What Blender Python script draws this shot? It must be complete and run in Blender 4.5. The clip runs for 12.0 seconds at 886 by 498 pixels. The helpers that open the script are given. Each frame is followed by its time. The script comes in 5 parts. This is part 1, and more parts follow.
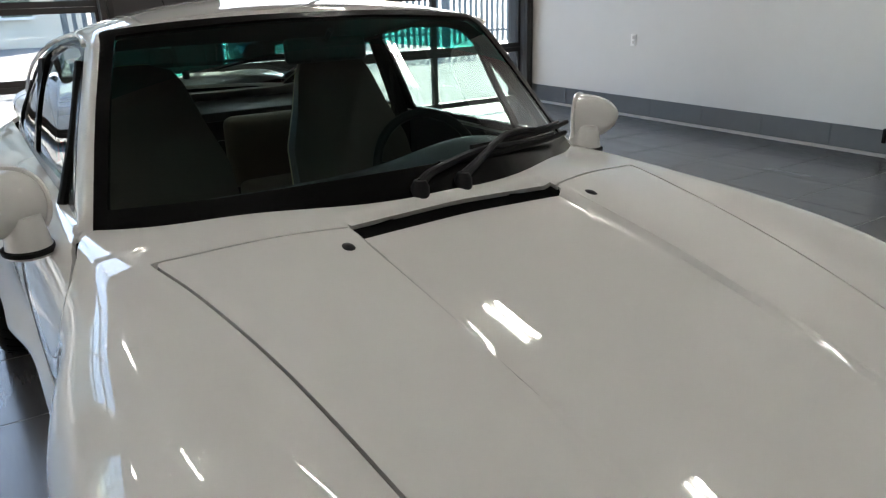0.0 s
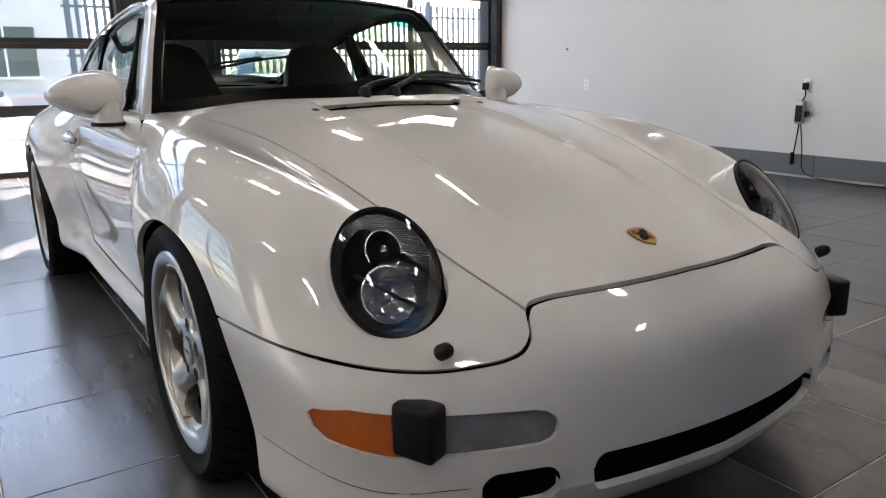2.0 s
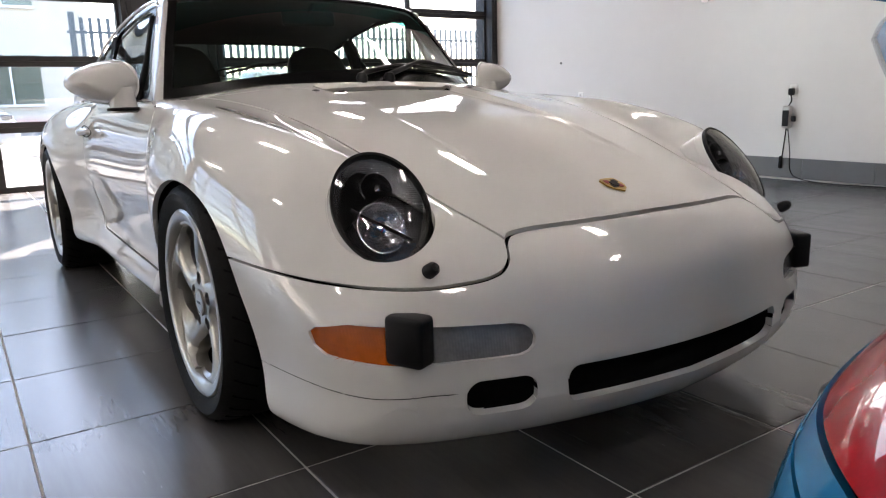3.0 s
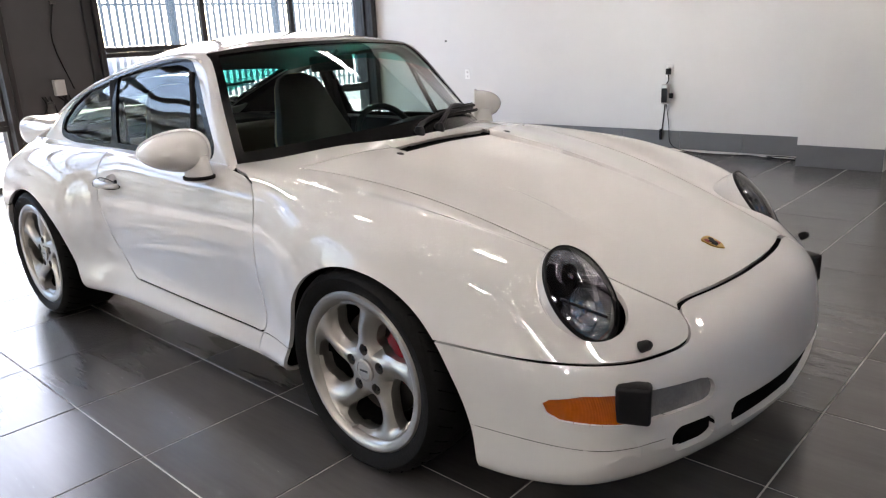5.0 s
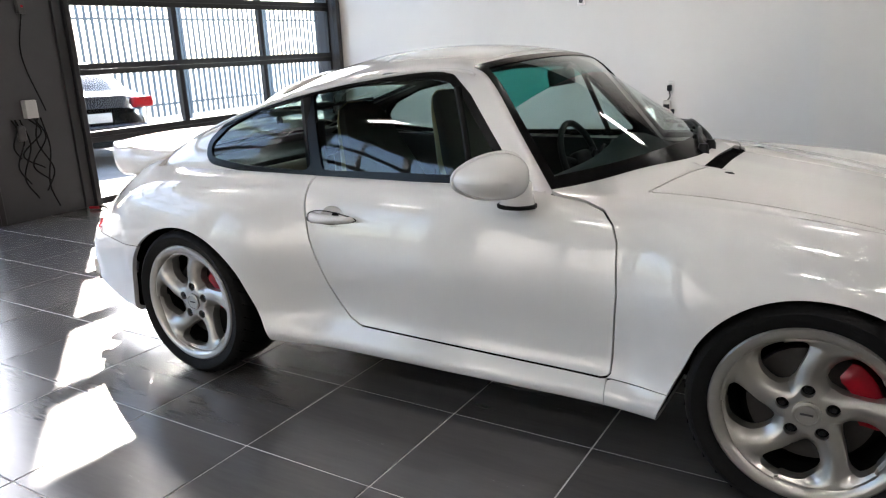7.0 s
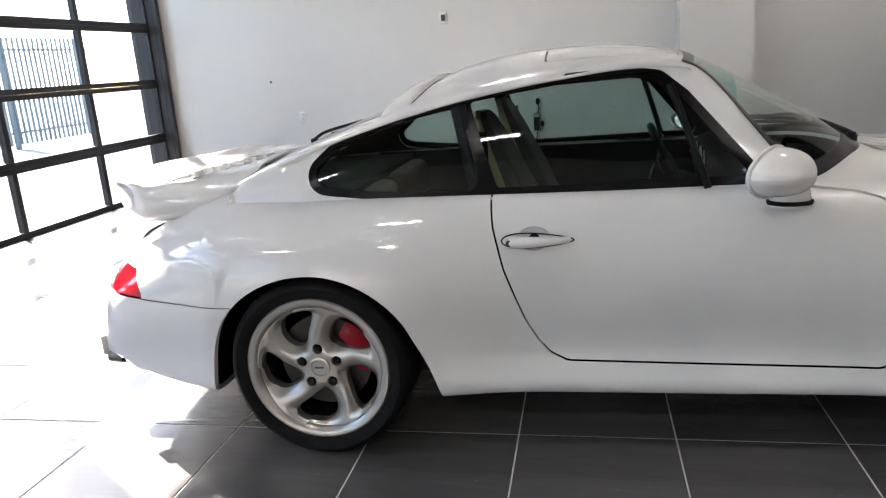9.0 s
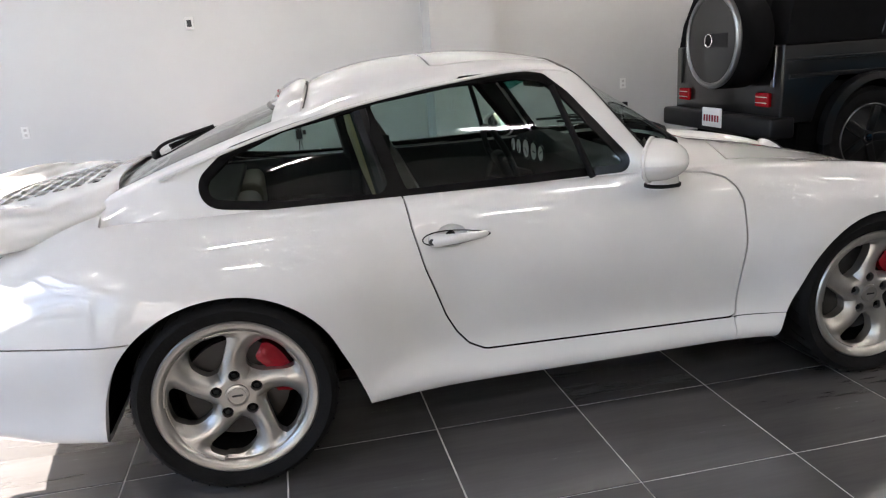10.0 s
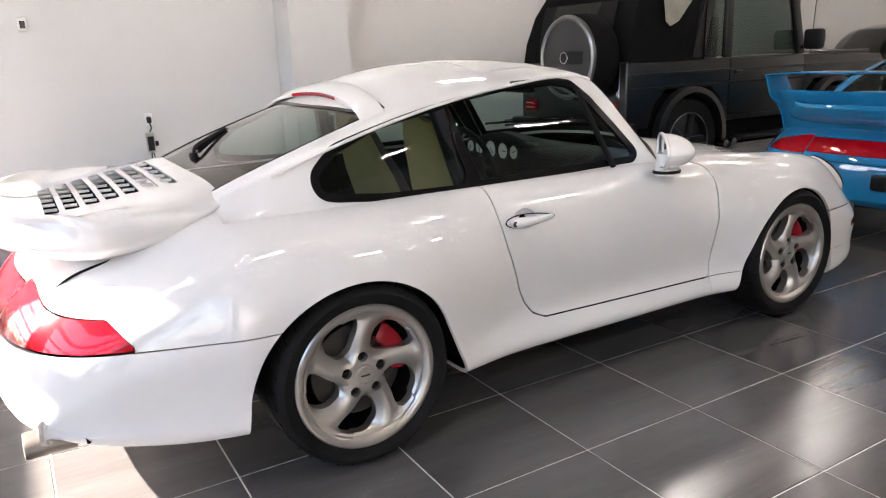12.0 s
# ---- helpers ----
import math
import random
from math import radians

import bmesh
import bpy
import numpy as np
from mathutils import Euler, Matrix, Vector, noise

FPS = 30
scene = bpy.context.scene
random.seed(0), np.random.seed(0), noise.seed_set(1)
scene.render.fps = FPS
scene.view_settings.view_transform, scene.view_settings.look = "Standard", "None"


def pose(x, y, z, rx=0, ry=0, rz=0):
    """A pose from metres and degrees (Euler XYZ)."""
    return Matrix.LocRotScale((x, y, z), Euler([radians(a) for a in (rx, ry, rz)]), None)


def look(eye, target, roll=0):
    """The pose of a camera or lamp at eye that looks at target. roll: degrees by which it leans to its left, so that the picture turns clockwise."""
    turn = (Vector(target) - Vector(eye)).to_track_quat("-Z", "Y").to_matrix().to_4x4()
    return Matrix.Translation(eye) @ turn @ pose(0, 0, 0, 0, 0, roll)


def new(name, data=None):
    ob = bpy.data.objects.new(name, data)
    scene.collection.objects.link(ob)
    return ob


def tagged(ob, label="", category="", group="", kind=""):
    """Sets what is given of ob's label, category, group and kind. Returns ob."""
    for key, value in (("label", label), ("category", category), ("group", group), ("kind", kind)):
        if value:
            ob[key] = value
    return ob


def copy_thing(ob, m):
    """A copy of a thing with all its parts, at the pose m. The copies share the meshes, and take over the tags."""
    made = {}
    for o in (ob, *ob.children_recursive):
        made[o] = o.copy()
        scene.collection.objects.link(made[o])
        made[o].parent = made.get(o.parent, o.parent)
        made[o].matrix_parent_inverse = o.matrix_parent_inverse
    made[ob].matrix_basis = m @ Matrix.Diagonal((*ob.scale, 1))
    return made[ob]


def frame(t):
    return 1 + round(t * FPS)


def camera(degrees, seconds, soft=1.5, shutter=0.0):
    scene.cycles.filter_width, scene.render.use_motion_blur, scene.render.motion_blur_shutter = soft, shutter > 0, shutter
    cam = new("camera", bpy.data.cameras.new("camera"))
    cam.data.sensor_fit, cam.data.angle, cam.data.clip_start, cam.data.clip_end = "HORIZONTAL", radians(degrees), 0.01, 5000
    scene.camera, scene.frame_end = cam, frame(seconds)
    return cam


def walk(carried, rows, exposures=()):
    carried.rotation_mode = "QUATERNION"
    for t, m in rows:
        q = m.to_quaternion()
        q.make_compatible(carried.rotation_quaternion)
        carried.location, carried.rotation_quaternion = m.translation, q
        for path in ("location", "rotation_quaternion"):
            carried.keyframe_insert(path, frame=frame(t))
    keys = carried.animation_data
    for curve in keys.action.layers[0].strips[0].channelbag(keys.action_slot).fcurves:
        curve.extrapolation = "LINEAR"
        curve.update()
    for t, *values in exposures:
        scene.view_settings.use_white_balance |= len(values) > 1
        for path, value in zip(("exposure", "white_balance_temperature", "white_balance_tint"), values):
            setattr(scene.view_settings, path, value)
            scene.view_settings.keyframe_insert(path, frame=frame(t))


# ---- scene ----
import collections
import functools

cam = camera(62.5, 12.0, soft=1.2)
PATH = [
    (0, (1.962, -0.832, 1.274), (0.378, 0.19, 0.605), -1.6),
    (0.5, (2.159, -1.062, 1.218), (0.616, 0.069, 0.635), -1.0),
    (1, (2.431, -1.048, 1.132), (0.866, 0.078, 0.597), -1.6),
    (1.5, (2.68, -1.111, 1.059), (1.095, -0.006, 0.543), -1.2),
    (2, (2.831, -1.204, 0.956), (1.219, -0.123, 0.474), -0.7),
    (2.5, (2.967, -1.232, 0.839), (1.334, -0.162, 0.405), -0.7),
    (2.7, (3.003, -1.256, 0.802), (1.365, -0.186, 0.388), -1.0),
    (4.3, (2.895, -1.672, 1.13), (1.44, -0.405, 0.602), -3.1),
    (4.5, (2.835, -1.812, 1.181), (1.429, -0.5, 0.634), -3.1),
    (5, (2.632, -2.039, 1.225), (1.318, -0.639, 0.663), -3.0),
    (5.5, (2.342, -2.256, 1.244), (1.111, -0.778, 0.696), -2.5),
    (6, (2.036, -2.538, 1.265), (0.875, -1.0, 0.728), -2.5),
    (6.5, (1.662, -2.652, 1.242), (0.567, -1.065, 0.711), -2.6),
    (7, (1.257, -2.726, 1.265), (0.233, -1.092, 0.734), -2.7),
    (7.5, (0.843, -2.82, 1.286), (-0.109, -1.143, 0.755), -3.1),
    (7.7, (0.681, -2.842, 1.25), (-0.241, -1.141, 0.743), -2.7),
    (9.3, (-0.464, -2.973, 1.255), (-0.632, -1.048, 0.74), -4.3),
    (9.5, (-0.595, -2.953, 1.263), (-0.598, -1.024, 0.738), -4.2),
    (10, (-0.903, -2.977, 1.273), (-0.519, -1.086, 0.749), -3.7),
    (10.5, (-1.213, -3.009, 1.286), (-0.554, -1.195, 0.762), -3.4),
    (11, (-1.471, -2.873, 1.27), (-0.65, -1.126, 0.747), -3.2),
    (11.5, (-1.707, -2.817, 1.282), (-0.777, -1.123, 0.766), -2.8),
    (12, (-2.006, -2.871, 1.3), (-1.029, -1.205, 0.782), -2.2),
]
walk(cam, [(t, look(eye, target, roll)) for t, eye, target, roll in PATH], [(0, 3.12, 6600, 9), (1, 3.2, 6650, 11), (2.5, 3.52, 6800, 17), (4.5, 3.75, 6850, 18), (5.5, 3.9, 6850, 18), (6.5, 3.72, 6650, 15), (7.5, 3.62, 6550, 13), (9.5, 3.38, 6550, 15), (10, 3.72, 6600, 16), (10.5, 3.92, 6700, 17), (12, 3.92, 6850, 19)])

# ---------------------------------------------------------------- world, sun, exposure
SUN_EL = radians(34)
world = bpy.data.worlds.new("world")
scene.world = world
world.use_nodes = True
wn = world.node_tree.nodes
sky = wn.new("ShaderNodeTexSky")
sky.sky_type, sky.sun_disc = 'NISHITA', False
sky.sun_elevation, sky.sun_rotation = SUN_EL, radians(306.6)
wn["Background"].inputs[1].default_value = 0.15
world.node_tree.links.new(sky.outputs[0], wn["Background"].inputs[0])
sun = new("sun", bpy.data.lights.new("sun", 'SUN'))
sun.data.energy, sun.data.angle, sun.data.color = 5.0, radians(0.6), (1.0, 0.94, 0.86)
sun_to = Vector((0.803, -0.596, -math.tan(SUN_EL)))
sun.matrix_world = look((-20, 15, 12), Vector((-20, 15, 12)) + sun_to)

# ---------------------------------------------------------------- materials
def nodes_of(m):
    return m.node_tree.nodes, m.node_tree.links


def mat(name, color, rough=0.5, metal=0.0, vary=0.08, scale=6.0, bump=0.0, bump_scale=60.0, coat=0.0, rough_vary=0.0, piece=0.0, stretch=(1, 1, 1), spec=0.5):
    """A surface with variation at two scales, optional relief and optional change from piece to piece."""
    m = bpy.data.materials.new(name)
    m.use_nodes = True
    n, l = nodes_of(m)
    b = n["Principled BSDF"]
    b.inputs["Roughness"].default_value, b.inputs["Metallic"].default_value = rough, metal
    b.inputs["Specular IOR Level"].default_value = spec
    b.inputs["Coat Weight"].default_value, b.inputs["Coat Roughness"].default_value = coat, 0.012
    b.inputs["Coat IOR"].default_value = 1.6
    co = n.new("ShaderNodeTexCoord")
    mp = n.new("ShaderNodeMapping")
    mp.inputs["Scale"].default_value = stretch
    l.new(co.outputs["Object"], mp.inputs["Vector"])
    big, fine = n.new("ShaderNodeTexNoise"), n.new("ShaderNodeTexNoise")
    big.inputs["Scale"].default_value, fine.inputs["Scale"].default_value = scale, scale * 9
    big.inputs["Detail"].default_value = fine.inputs["Detail"].default_value = 4
    for t in (big, fine):
        l.new(mp.outputs[0], t.inputs["Vector"])
    add = n.new("ShaderNodeMath")
    add.operation = 'MULTIPLY_ADD'
    add.inputs[1].default_value = 0.4
    l.new(fine.outputs["Fac"], add.inputs[0])
    l.new(big.outputs["Fac"], add.inputs[2])
    last = add.outputs[0]
    if piece:
        info = n.new("ShaderNodeObjectInfo")
        more = n.new("ShaderNodeMath")
        more.operation = 'MULTIPLY_ADD'
        more.inputs[1].default_value = piece
        l.new(info.outputs["Random"], more.inputs[0])
        l.new(last, more.inputs[2])
        last = more.outputs[0]
    rng = n.new("ShaderNodeMapRange")
    mid = 0.7 + piece / 2
    rng.inputs["From Min"].default_value, rng.inputs["From Max"].default_value = mid - 0.35, mid + 0.35
    rng.inputs["To Min"].default_value, rng.inputs["To Max"].default_value = 1 - vary, 1 + vary
    l.new(last, rng.inputs["Value"])
    mul = n.new("ShaderNodeVectorMath")
    mul.operation = 'SCALE'
    mul.inputs[0].default_value = color
    l.new(rng.outputs[0], mul.inputs["Scale"])
    l.new(mul.outputs[0], b.inputs["Base Color"])
    if rough_vary:
        rr = n.new("ShaderNodeMapRange")
        rr.inputs["From Min"].default_value, rr.inputs["From Max"].default_value = 0.35, 1.05
        rr.inputs["To Min"].default_value, rr.inputs["To Max"].default_value = max(0.02, rough - rough_vary), rough + rough_vary
        l.new(add.outputs[0], rr.inputs["Value"])
        l.new(rr.outputs[0], b.inputs["Roughness"])
    if bump:
        nb = n.new("ShaderNodeTexNoise")
        nb.inputs["Scale"].default_value, nb.inputs["Detail"].default_value = bump_scale, 5
        l.new(mp.outputs[0], nb.inputs["Vector"])
        bp = n.new("ShaderNodeBump")
        bp.inputs["Strength"].default_value, bp.inputs["Distance"].default_value = bump, 0.01
        l.new(nb.outputs["Fac"], bp.inputs["Height"])
        l.new(bp.outputs[0], b.inputs["Normal"])
    return m


def glass(name, tint, gloss=1.0, rough=0.0, base=0.07):
    """A thin pane: clear or tinted, with the sheen of glass."""
    m = bpy.data.materials.new(name)
    m.use_nodes = True
    n, l = nodes_of(m)
    n.remove(n["Principled BSDF"])
    tr, gl, mx, fr = (n.new("ShaderNodeBsdf" + "Transparent"), n.new("ShaderNodeBsdfGlossy"), n.new("ShaderNodeMixShader"), n.new("ShaderNodeLayerWeight"))
    tr.inputs[0].default_value = (*tint, 1)
    gl.inputs["Roughness"].default_value = rough
    gl.inputs[0].default_value = (gloss, gloss, gloss, 1)
    fr.inputs["Blend"].default_value = 0.5
    po, sc = n.new("ShaderNodeMath"), n.new("ShaderNodeMath")
    po.operation, sc.operation = 'POWER', 'MULTIPLY_ADD'
    po.inputs[1].default_value, sc.inputs[1].default_value, sc.inputs[2].default_value = 5.0, 0.90, base
    l.new(fr.outputs["Facing"], po.inputs[0])
    l.new(po.outputs[0], sc.inputs[0])
    l.new(sc.outputs[0], mx.inputs[0])
    l.new(tr.outputs[0], mx.inputs[1])
    l.new(gl.outputs[0], mx.inputs[2])
    l.new(mx.outputs[0], n["Material Output"].inputs[0])
    return m


def glow(name, color, strength):
    m = bpy.data.materials.new(name)
    m.use_nodes = True
    n, l = nodes_of(m)
    e = n.new("ShaderNodeEmission")
    e.inputs[0].default_value, e.inputs[1].default_value = (*color, 1), strength
    l.new(e.outputs[0], n["Material Output"].inputs[0])
    return m


WHITE = mat("white_paint", (0.64, 0.63, 0.61), 0.35, vary=0.015, scale=2.0, coat=1.0, spec=0.0)
BLUE = mat("blue_paint", (0.003, 0.145, 0.31), 0.35, vary=0.03, scale=2.0, coat=1.0, spec=0.05)
STEEL = mat("satin_steel", (0.20, 0.20, 0.20), 0.32, 0.8, vary=0.1, scale=8)
PIPE = mat("exhaust_steel", (0.16, 0.145, 0.13), 0.38, 0.85, vary=0.15, scale=14)
DARKGREY = mat("dark_grey_metallic", (0.007, 0.0072, 0.0078), 0.30, 0.1, vary=0.06, scale=3, coat=0.6, spec=0.3)
SEAL = mat("glossy_black_seal", (0.003, 0.003, 0.003), 0.22, vary=0.2, scale=20, spec=0.2)
TRIM = mat("black_rubber", (0.005, 0.005, 0.005), 0.55, vary=0.2, scale=20, bump=0.05, spec=0.1)
PLASTIC = mat("black_plastic", (0.006, 0.006, 0.007), 0.45, vary=0.2, scale=25, bump=0.08, bump_scale=300, spec=0.2)
TYRE = mat("tyre_rubber", (0.008, 0.008, 0.008), 0.62, vary=0.25, scale=12, bump=0.15, bump_scale=120, spec=0.08)
ALLOY = mat("silver_alloy", (0.42, 0.405, 0.375), 0.30, 0.85, vary=0.05, scale=10)
DISC = mat("brake_steel", (0.045, 0.042, 0.040), 0.45, 0.7, vary=0.2, scale=30)
RED = mat("red_caliper", (0.24, 0.003, 0.010), 0.3, vary=0.1, scale=15, coat=0.25, spec=0.2)
DARKMETAL = mat("dark_metal", (0.05, 0.05, 0.05), 0.45, 0.6, vary=0.3, scale=12)
UNDER = mat("underbody", (0.006, 0.006, 0.006), 0.85, vary=0.3, scale=8, spec=0.0)
CHROME = mat("chrome", (0.75, 0.75, 0.76), 0.10, 1.0, vary=0.03)
BROWNSEAT = mat("brown_leather", (0.085, 0.060, 0.040), 0.5, vary=0.12, scale=9, bump=0.15, bump_scale=180)
BLACKIN = mat("black_leather", (0.010, 0.010, 0.011), 0.5, vary=0.2, scale=14, bump=0.15, bump_scale=220, spec=0.1)
TAN = mat("tan_leather", (0.33, 0.24, 0.10), 0.48, vary=0.12, scale=9, bump=0.15, bump_scale=180)
# seat fronts and cushions: shade is put into this darker leather colour
SHADESEAT = mat("shaded_leather", (0.052, 0.041, 0.035), 0.5, vary=0.12, scale=9, bump=0.15, bump_scale=180, spec=0.25)
CARPET = mat("dark_carpet", (0.035, 0.030, 0.026), 0.95, vary=0.3, scale=40, bump=0.4, bump_scale=300, spec=0.0)
DIAL = mat("white_dial", (0.75, 0.75, 0.72), 0.5, vary=0.05)
GOLD = mat("gold_enamel", (0.40, 0.25, 0.055), 0.3, 0.8, vary=0.2, scale=60)
AMBER = mat("amber_lens", (0.42, 0.085, 0.004), 0.22, vary=0.2, scale=40, coat=0.8, spec=0.2)
REDLENS = mat("red_lens", (0.33, 0.003, 0.008), 0.18, vary=0.2, scale=40, coat=0.45, spec=0.1)
CLEARLENS = mat("fluted_lens", (0.17, 0.17, 0.17), 0.22, vary=0.35, scale=14, coat=0.9, spec=0.3)
REFLECTOR = mat("lamp_reflector", (0.50, 0.50, 0.52), 0.20, 0.95, vary=0.30, scale=25)
FLUTED = mat("fluted_reflector", (0.36, 0.36, 0.37), 0.25, 0.9, vary=0.25, scale=30)
SCREEN = glass("windscreen_glass", (0.74, 0.84, 0.81), base=0.05)
SHADE = glass("green_shade_band", (0.06, 0.46, 0.40))
SIDEGLASS = glass("side_glass", (0.54, 0.64, 0.61), base=0.045)
LAMPGLASS = glass("lamp_glass", (0.86, 0.88, 0.90))
PANE = glass("door_pane", (0.76, 0.78, 0.79), base=0.03)
MIRROR = mat("mirror_glass", (0.85, 0.88, 0.88), 0.02, 1.0, vary=0.01)
WALLPAINT = mat("white_wall_paint", (0.61, 0.60, 0.58), 0.27, vary=0.03, scale=0.8, bump=0.03, bump_scale=90, spec=1.0)
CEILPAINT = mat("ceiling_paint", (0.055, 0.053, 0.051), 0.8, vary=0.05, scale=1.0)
GREYWALL = mat("grey_wall_paint", (0.40, 0.40, 0.395), 0.5, vary=0.05, scale=0.8, bump=0.04, bump_scale=90)
BLACKWALL = mat("charcoal_paint", (0.022, 0.022, 0.024), 0.55, vary=0.2, scale=1.5, bump=0.06)
BLACKMETAL = mat("black_aluminium", (0.014, 0.014, 0.015), 0.38, 0.2, vary=0.2, scale=5)
TILE = mat("slate_tile", (0.074, 0.071, 0.069), 0.24, vary=0.26, scale=1.6, bump=0.012, bump_scale=35, rough_vary=0.05, piece=0.35, stretch=(0.5, 5, 1), spec=0.95)
GROUT = mat("grout", (0.50, 0.48, 0.45), 0.85, vary=0.2, scale=12)
GREYPLASTIC = mat("grey_plastic", (0.30, 0.30, 0.29), 0.45, vary=0.1)
WHITEPLASTIC = mat("white_plastic", (0.72, 0.71, 0.68), 0.4, vary=0.05)
ASPHALT = mat("concrete_yard", (0.20, 0.19, 0.175), 0.9, vary=0.2, scale=1.2, bump=0.2)
FENCE = mat("painted_fence", (0.13, 0.155, 0.165), 0.6, vary=0.2, scale=5)
STUCCO = mat("stucco", (0.55, 0.50, 0.42), 0.9, vary=0.1, scale=2, bump=0.2)


def flutes(m, axis, scale, strength):
    """Fine parallel ribs pressed into a lens or reflector."""
    n, l = nodes_of(m)
    wv, bp, tc = n.new("ShaderNodeTexWave"), n.new("ShaderNodeBump"), n.new("ShaderNodeTexCoord")
    wv.bands_direction = axis
    wv.inputs["Scale"].default_value, bp.inputs["Strength"].default_value, bp.inputs["Distance"].default_value = scale, strength, 0.003
    l.new(tc.outputs["Object"], wv.inputs["Vector"])
    l.new(wv.outputs["Fac"], bp.inputs["Height"])
    l.new(bp.outputs[0], n["Principled BSDF"].inputs["Normal"])


flutes(FLUTED, 'Z', 75, 0.6)
flutes(AMBER, 'Y', 75, 0.22)
flutes(CLEARLENS, 'Y', 60, 0.12)
TUBE = glow("lamp_tube", (1.0, 0.97, 0.92), 11.0)


# ---------------------------------------------------------------- mesh helpers
def curve(*p):
    """A smooth monotone curve through (x, value) pairs."""
    p = sorted(p)
    x, y = np.array([a for a, _ in p]), np.array([b for _, b in p])
    h, d = np.diff(x), np.diff(y) / np.diff(x)
    m = np.zeros(len(x))
    m[0], m[-1] = d[0], d[-1]
    for i in range(1, len(x) - 1):
        if d[i - 1] * d[i] > 0:
            w1, w2 = 2 * h[i] + h[i - 1], h[i] + 2 * h[i - 1]
            m[i] = (w1 + w2) / (w1 / d[i - 1] + w2 / d[i])

    def f(t):
        t = np.clip(np.asarray(t, float), x[0], x[-1])
        i = np.clip(np.searchsorted(x, t) - 1, 0, len(x) - 2)
        u = (t - x[i]) / h[i]
        return ((1 + 2 * u) * (1 - u) ** 2 * y[i] + u * (1 - u) ** 2 * h[i] * m[i] + u * u * (3 - 2 * u) * y[i + 1] + u * u * (u - 1) * h[i] * m[i + 1])
    return f


def smooth01(a, b, t):
    u = np.clip((t - a) / (b - a), 0, 1)
    return u * u * (3 - 2 * u)


def grid(P, flip=False):
    """Points and quads of an array of points [rows, columns, 3]."""
    r, c = P.shape[:2]
    F = [(i * c + j, i * c + j + 1, (i + 1) * c + j + 1, (i + 1) * c + j) for i in range(r - 1) for j in range(c - 1)]
    return P.reshape(-1, 3).copy(), [f[::-1] for f in F] if flip else F


def split(mesh, f):
    """Cut a mesh along f = 0; gives the pieces where f > 0 and f < 0."""
    V, F = mesh
    if not len(F):
        return (V, []), (V, [])
    v = np.where(np.abs(f) < 1e-6, 1e-6, f)
    side = (v > 0).tolist()
    val = v.tolist()
    new_v, made, pos, neg, n = [], {}, [], [], len(V)
    for face in F:
        k = sum(side[i] for i in face)
        if k == len(face):
            pos.append(face)
        elif k == 0:
            neg.append(face)
        else:
            a, b = [], []
            for i, j in zip(face, face[1:] + face[:1]):
                (a if side[i] else b).append(i)
                if side[i] != side[j]:
                    key = (i, j) if i < j else (j, i)
                    if key not in made:
                        t = val[key[0]] / (val[key[0]] - val[key[1]])
                        made[key] = n + len(new_v)
                        new_v.append(V[key[0]] + t * (V[key[1]] - V[key[0]]))
                    a.append(made[key])
                    b.append(made[key])
            if len(a) > 2:
                pos.append(tuple(a))
            if len(b) > 2:
                neg.append(tuple(b))
    if new_v:
        V = np.vstack([V, np.array(new_v)])
    return (V, pos), (V, neg)


def cut(mesh, fn, gap=0.004):
    """Cut along fn(V) = 0 and leave a joint of that width; gives outside and inside."""
    out = split(mesh, fn(mesh[0]) - gap / 2)[0]
    ins = split(mesh, fn(mesh[0]) + gap / 2)[1]
    return tidy(out), tidy(ins)


def tidy(mesh):
    V, F = mesh
    used = sorted({i for f in F for i in f})
    at = dict(zip(used, range(len(used))))
    return V[used] if used else np.zeros((0, 3)), [tuple(at[i] for i in f) for f in F]


def normals(mesh):
    V, F = mesh
    N = np.zeros_like(V)
    by = collections.defaultdict(list)
    for f in F:
        by[len(f)].append(f)
    for g in by.values():
        A = np.array(g)
        nn = np.cross(V[A[:, 1]] - V[A[:, 0]], V[A[:, -1]] - V[A[:, 0]])
        for c in range(A.shape[1]):
            np.add.at(N, A[:, c], nn)
    L = np.linalg.norm(N, axis=1, keepdims=True)
    return N / np.maximum(L, 1e-12)


def rim_of(mesh):
    """The border edges of a mesh, without those on the middle plane."""
    V, F = mesh
    count = {}
    for f in F:
        for i, j in zip(f, f[1:] + f[:1]):
            k = (i, j) if i < j else (j, i)
            count[k] = (i, j) if k not in count else None
    return [e for e in count.values() if e and not (abs(V[e[0]][1]) < 1e-4 and abs(V[e[1]][1]) < 1e-4)]


def with_lip(mesh, depth, V_n=None, skip=None):
    """Turn the border inwards, so that a sheet shows its thickness."""
    V, F = mesh
    N = normals(mesh) if V_n is None else V_n
    extra, faces, n, top, low = [], list(F), len(V), {}, {}
    for i, j in rim_of(mesh):
        if skip is not None and skip(V[i]) and skip(V[j]):
            continue
        for k in (i, j):
            if k not in top:
                top[k] = n + len(extra)
                extra.append(V[k])
                low[k] = n + len(extra)
                extra.append(V[k] - N[k] * depth)
        faces.append((top[j], top[i], low[i], low[j]))
    return (np.vstack([V, np.array(extra)]) if extra else V), faces


def shifted(mesh, d):
    return mesh[0] + normals(mesh) * d, mesh[1]


